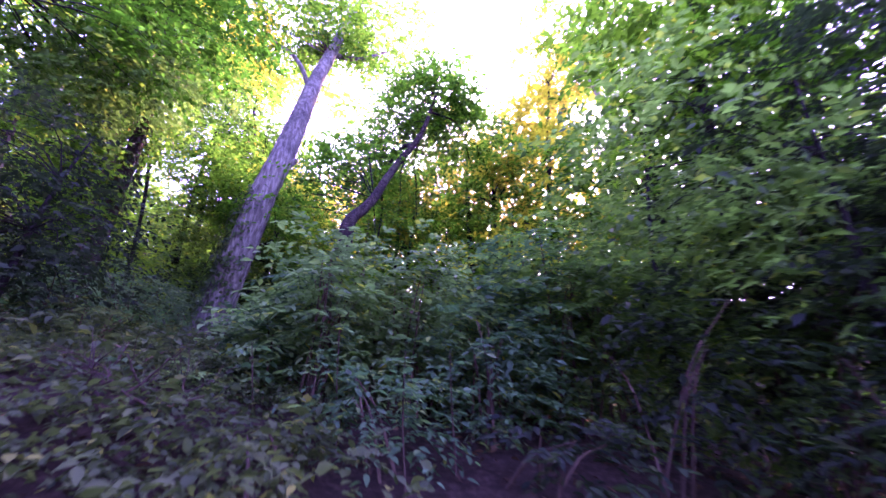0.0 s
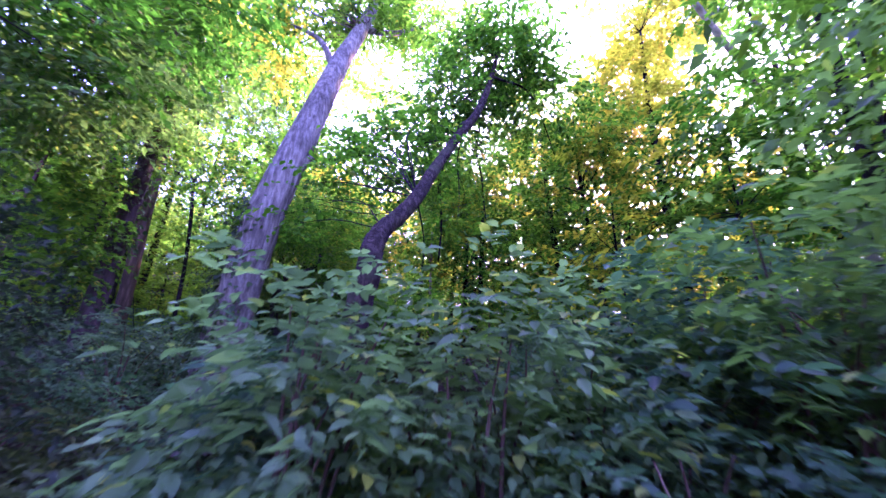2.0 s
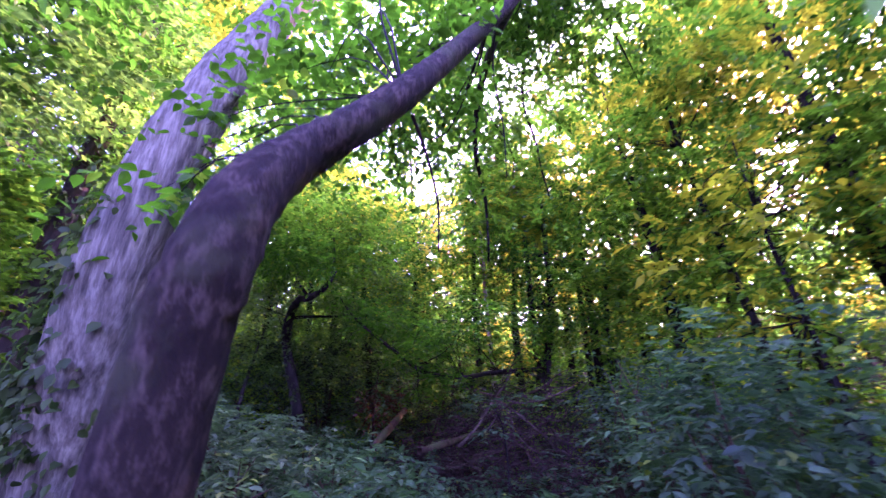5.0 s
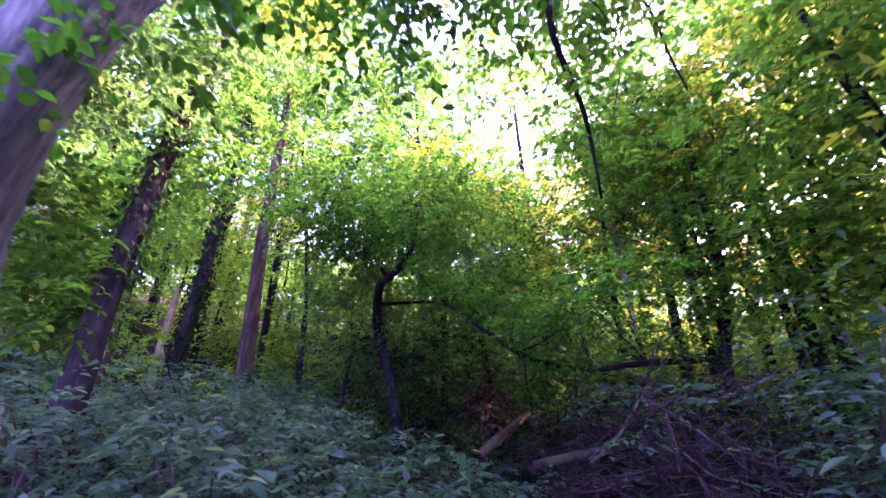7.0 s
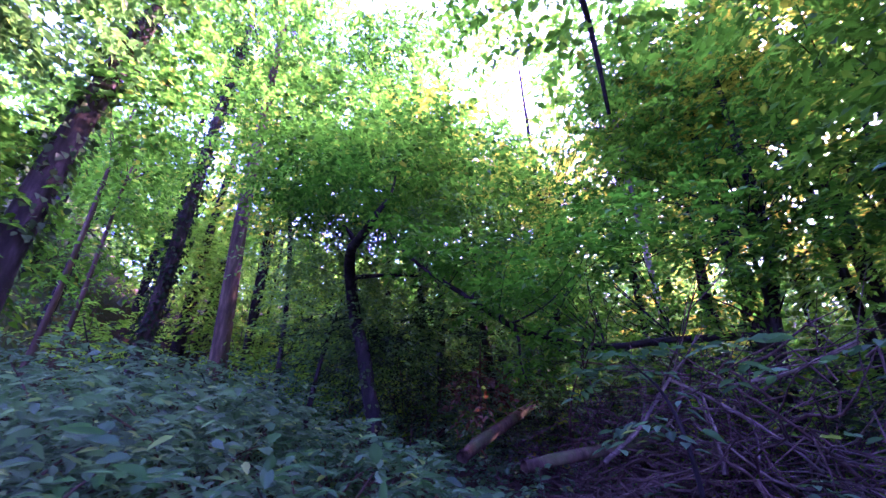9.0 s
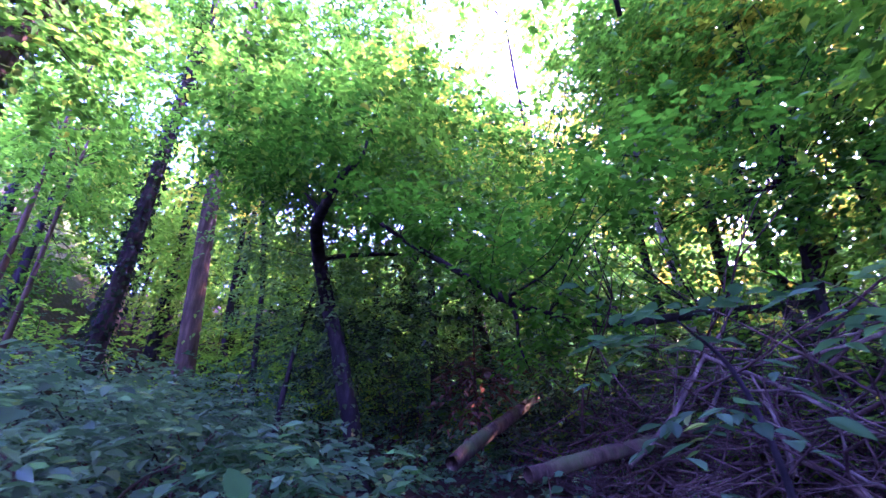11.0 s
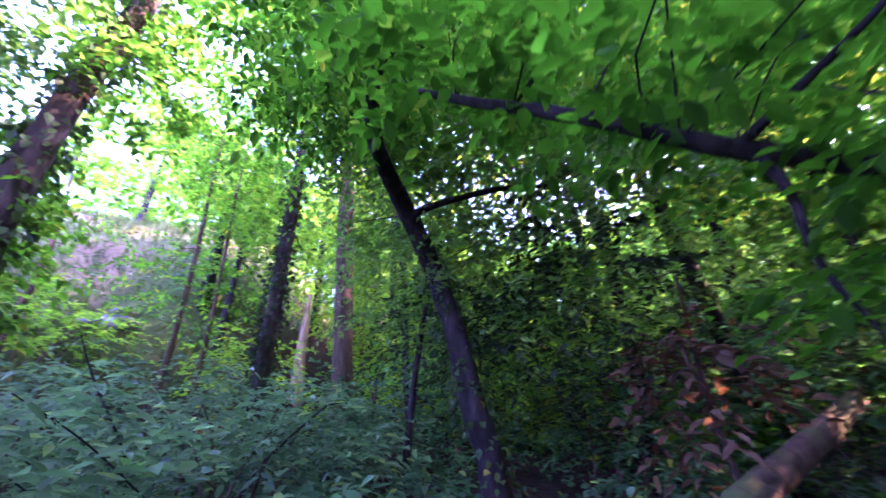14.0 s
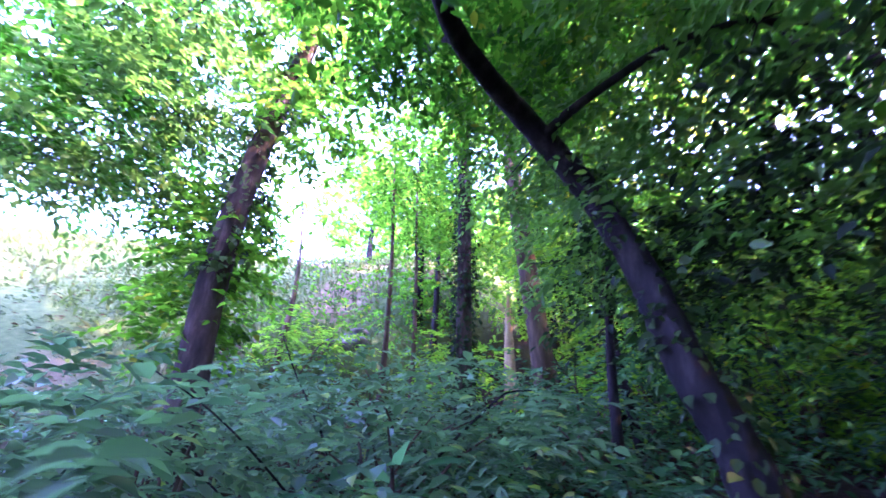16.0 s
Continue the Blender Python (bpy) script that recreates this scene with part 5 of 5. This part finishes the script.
def brush_pile(cx, cy, count, long, wide, high, wood=None):
    c = np.array([cx, cy])
    t = thing("brush_pile", (c[0], c[1], gz(*c)), "tangled heap of bare dead branches and twigs", "brushwood", "brushwood heaps")
    for k in range(count):
        a = rng.uniform(0, 6.28)
        d = np.array([math.cos(a) * long, math.sin(a) * wide]) * rng.uniform(0, 1) ** 0.6
        x, y = c + d
        h = high * math.exp(-(d[0] / long) ** 2 * 1.3 - (d[1] / wide) ** 2 * 1.1)
        foot = (x, y, gz(x, y) + rng.uniform(0, 1) * h)
        b = rng.uniform(0, 6.28)
        dead_branch(t, foot, (math.cos(b), math.sin(b), rng.normal() * 0.35 + 0.12), rng.uniform(0.5, 1.7), rng.uniform(0.004, 0.011) if k % 11 else 0.015, rng.integers(2, 7), 0.75, wood)


brush_pile(-1.75, 11.35, 300, 1.5, 0.9, 1.6)
brush_pile(-3.0, 11.5, 130, 0.9, 0.6, 1.1)
brush_pile(-1.75, 10.95, 50, 1.2, 0.4, 1.35, WOOD_BOUGH)


def dead_twig_heap():
    x, y = -1.72, 2.5
    t = thing("dead_twig_heap", (x, y, gz(x, y)), "small heap of pale dead twigs among ivy", "brushwood")
    for k in range(16):
        b = rng.uniform(0, 6.28)
        foot = (x + rng.normal() * 0.16, y + rng.normal() * 0.16, gz(x, y) + rng.uniform(0, 0.12))
        dead_branch(t, foot, (math.cos(b) * 0.9, math.sin(b) * 0.9, rng.uniform(0.3, 1.3)), rng.uniform(0.3, 0.65), rng.uniform(0.004, 0.009), 3, 0.4)


dead_twig_heap()


def main_boughs():
    """The heavy bare boughs that lie across the heap."""
    for pts, r in [([(-2.58, 10.26, 2.76), (-2.36, 10.58, 3.03), (-2.11, 10.84, 3.44), (-1.94, 10.96, 3.65)], 0.03),
                   ([(-2.08, 10.75, 3.43), (-1.71, 10.76, 3.18), (-1.37, 10.62, 2.9), (-1.22, 10.43, 2.74)], 0.026),
                   ([(-1.75, 10.35, 2.71), (-1.76, 10.46, 2.96), (-1.83, 10.63, 3.26)], 0.024),
                   ([(-3.11, 11.03, 3.75), (-2.43, 11.03, 3.59), (-1.67, 10.96, 3.36), (-1.2, 10.98, 3.56)], 0.018),
                   ([(-0.8, 10.58, 3.54), (-1.3, 10.8, 3.39), (-1.86, 10.92, 3.35)], 0.024),
                   ([(-2.4, 10.96, 3.17), (-2.29, 11.09, 3.36), (-2.22, 11.18, 3.57)], 0.022)]:
        pts = [(x - 0.08, y + 0.3, z + 0.12) for x, y, z in pts]
        t = thing("dead_bough", pts[0], "bare grey bough lying across the brushwood", "branch", "dead boughs")
        r *= 0.68
        tube("bough", pts, np.linspace(r, r * 0.5, len(pts)), WOOD_BOUGH, t, "", 5, 8, 0.12)
        for k in range(5):
            i = rng.integers(0, len(pts) - 1)
            b = np.array(pts[i]) + (np.array(pts[i + 1]) - np.array(pts[i])) * rng.uniform(0, 1)
            d = unit(np.array(pts[-1]) - np.array(pts[0]) + rng.normal(size=3) * 0.6)
            le = rng.uniform(0.25, 0.6)
            run = [b, b + d * le * 0.5 + rng.normal(size=3) * 0.03, b + d * le]
            if clear_of_eye_path(np.array(run), 0.9).all():
                tubes("side_twig", [(run, [r * 0.4, r * 0.28, r * 0.1])], WOOD_BOUGH, t, sides=5, steps=3)


main_boughs()


def log(points, radii, label, name="fallen_log", mat=None, sides=12):
    t = thing(name, points[0], label, "log", "fallen logs")
    tube("bark", points, radii, mat or WOOD_LOG, t, "", 6, sides, 0.07)
    return t


log([(-3.88, 10.15, 2.9), (-3.98, 10.65, 3.08), (-4.08, 11.2, 3.25), (-4.25, 12.0, 3.5)], [0.06, 0.066, 0.062, 0.055], "thick mossy brown log propped on the brushwood")
log([(-3.0, 9.9, 2.86), (-2.85, 10.4, 2.93), (-2.65, 10.9, 3.0), (-2.4, 11.5, 3.1)], [0.045, 0.05, 0.045, 0.035], "rotting brown log lying on leaf litter")
log([(-6.4, 9.4, 2.85), (-5.7, 9.9, 2.9), (-5.1, 10.3, 2.85)], [0.04, 0.04, 0.03], "thin grey fallen stem across the undergrowth", mat=WOOD_DEAD)
log([(-3.6, 8.6, 2.5), (-3.9, 9.3, 2.6), (-4.1, 10.0, 2.66)], [0.05, 0.05, 0.04], "broken brown branch lying in the litter")


def arched_stem(points, r, label):
    t = thing("arched_stem", (points[0][0], points[0][1], points[0][2]), label, "stem", "dead stems")
    tube("stem", points, np.linspace(r, r * 0.4, len(points)), BARK_DARK, t, "", 4, 6)


def leaning_dark_trees():
    for pts, r in [([(-2.2, 14.0, 2.2), (-2.12, 13.65, 4.5), (-1.95, 13.2, 5.75), (-1.8, 12.9, 7.2)], 0.1), ([(-1.3, 14.9, 2.6), (-1.2, 14.6, 4.8), (-1.3, 14.2, 6.6), (-1.5, 13.9, 8.0)], 0.08), ([(-0.5, 13.4, 2.4), (-0.55, 13.2, 4.2), (-0.8, 12.9, 5.8), (-1.0, 12.6, 7.4)], 0.075)]:
        pts = [(x + 1.9, y, z) for x, y, z in pts]
        t = tree("leaning_dark_tree", "dark slanting trunk in the shade behind the brushwood", pts, [r * 0.62, r * 0.54, r * 0.45, r * 0.25], BARK_DARK, 0.3, 9, 5, 0.06, "leaning dark trees")
        q = pts[-1]
        crown_on(t, [(q[0], q[1], q[2], 0.7, 0.7, 0.5)], 60, 0.12)


leaning_dark_trees()
arched_stem([(-5.85, 8.5, 2.8), (-5.96, 8.58, 3.06), (-6.13, 8.7, 3.25), (-6.35, 9.02, 3.58), (-6.43, 9.12, 3.64), (-6.53, 9.25, 3.66)], 0.014, "dark dead stem arching over the undergrowth")
arched_stem([(-6.3, 7.85, 2.6), (-6.35, 7.7, 3.2), (-6.25, 7.35, 3.8), (-6.2, 7.2, 4.1)], 0.014, "thin dark shoot leaning over the herbs")
arched_stem([(-5.9, 8.85, 2.8), (-6.15, 9.1, 3.1), (-6.4, 9.4, 3.3), (-6.7, 9.75, 3.35)], 0.01, "thin dead stem by the arching one")


arched_stem([(-5.15, 8.55, 2.75), (-4.97, 8.4, 3.0), (-4.83, 8.2, 3.22), (-4.69, 8.05, 3.37), (-4.5, 7.9, 3.5)], 0.007, "thin dark twig arching out of the herbs")
arched_stem([(-5.15, 8.2, 2.75), (-4.97, 8.06, 3.0), (-4.81, 7.89, 3.17), (-4.65, 7.76, 3.31), (-4.5, 7.66, 3.38)], 0.006, "thin dark twig arching out of the herbs")


def crooked_sapling():
    pts = [(-8.2, 10.2, 2.9), (-8.25, 10.1, 4.6), (-8.29, 10.05, 5.67), (-8.36, 9.88, 7.06), (-8.44, 9.75, 8.0), (-8.36, 9.85, 8.4), (-8.5, 9.5, 9.2), (-8.54, 9.38, 10.3)]
    t = tree("crooked_sapling", "thin dark sapling with a kinked stem and few leaves", pts, [0.05, 0.048, 0.046, 0.044, 0.045, 0.04, 0.034, 0.015], BARK_DARK, 0.2, 8, 4, 0.1)
    tube("branch", [(-8.44, 9.75, 8.0), (-8.6, 9.5, 8.2), (-8.8, 9.2, 8.3)], [0.03, 0.02, 0.008], BARK_DARK, t, "", 3, 6)
    crown_on(t, [(-8.5, 9.5, 10.2, 0.6, 0.5, 0.5), (-8.7, 9.3, 8.5, 0.4, 0.4, 0.3)], 60, 0.1)


crooked_sapling()


def dead_foliage():
    t = thing("withered_branch", (-4.6, 11.4, gz(-4.6, 11.4)), "withered branch hung with dry pinkish-brown leaves", "branch")
    tubes("branch", [([(-4.6, 11.4, 2.7), (-4.5, 11.2, 3.5), (-4.3, 11.0, 4.2)], [0.024, 0.018, 0.008]), ([(-4.52, 11.25, 3.4), (-4.3, 10.9, 3.75), (-4.1, 10.7, 3.6)], [0.012, 0.009, 0.004])], WOOD_DEAD, t, sides=6, steps=3)
    blobs = [(-4.3, 10.95, 3.65, 0.35, 0.3, 0.3), (-4.1, 10.75, 3.5, 0.25, 0.22, 0.22)]
    crown_on(t, blobs, 60, 0.09, LEAF_DEAD, "dry_leaves", 7, 0.25, 0.5, True, 0.7)


dead_foliage()


# Stands on a sight line, to close a bright gap behind the brushwood.
simple_tree("young_tree", "young leafy tree placed to fill a gap in the camera's view", (-1.5, 12.9), (-1.45, 12.8, 6.6), 0.045, BARK_DARK,
            [(-1.9, 12.4, 4.8, 0.55, 0.45, 0.4), (-1.6, 12.6, 5.3, 0.5, 0.4, 0.4), (-0.85, 12.4, 5.0, 0.5, 0.4, 0.4), (-0.85, 12.5, 6.0, 0.6, 0.5, 0.4), (-1.3, 12.7, 6.5, 0.6, 0.5, 0.4)], 330, 0.1, LEAF_DEEP, 0.1, "young trees", sides=6)


def rocks():
    for x, y, s in ((-10.4, 5.6, 0.32), (-10.9, 5.4, 0.22), (-10.1, 5.3, 0.18)):
        bm = bmesh.new()
        bmesh.ops.create_icosphere(bm, subdivisions=3, radius=s)
        for v in bm.verts:
            v.co *= 1 + 0.35 * noise.noise(v.co * 4 + Vector((x, y, 0)))
            v.co.z *= 0.6
        me = bpy.data.meshes.new("rock")
        bm.to_mesh(me)
        bm.free()
        me.materials.append(ROCK)
        ob = tagged(new("rock", me), "grey weathered stone bedded in the grassy bank", "rock", "rocks on the bank")
        ob.location = (x, y, gz(x, y) + s * 0.15)


rocks()
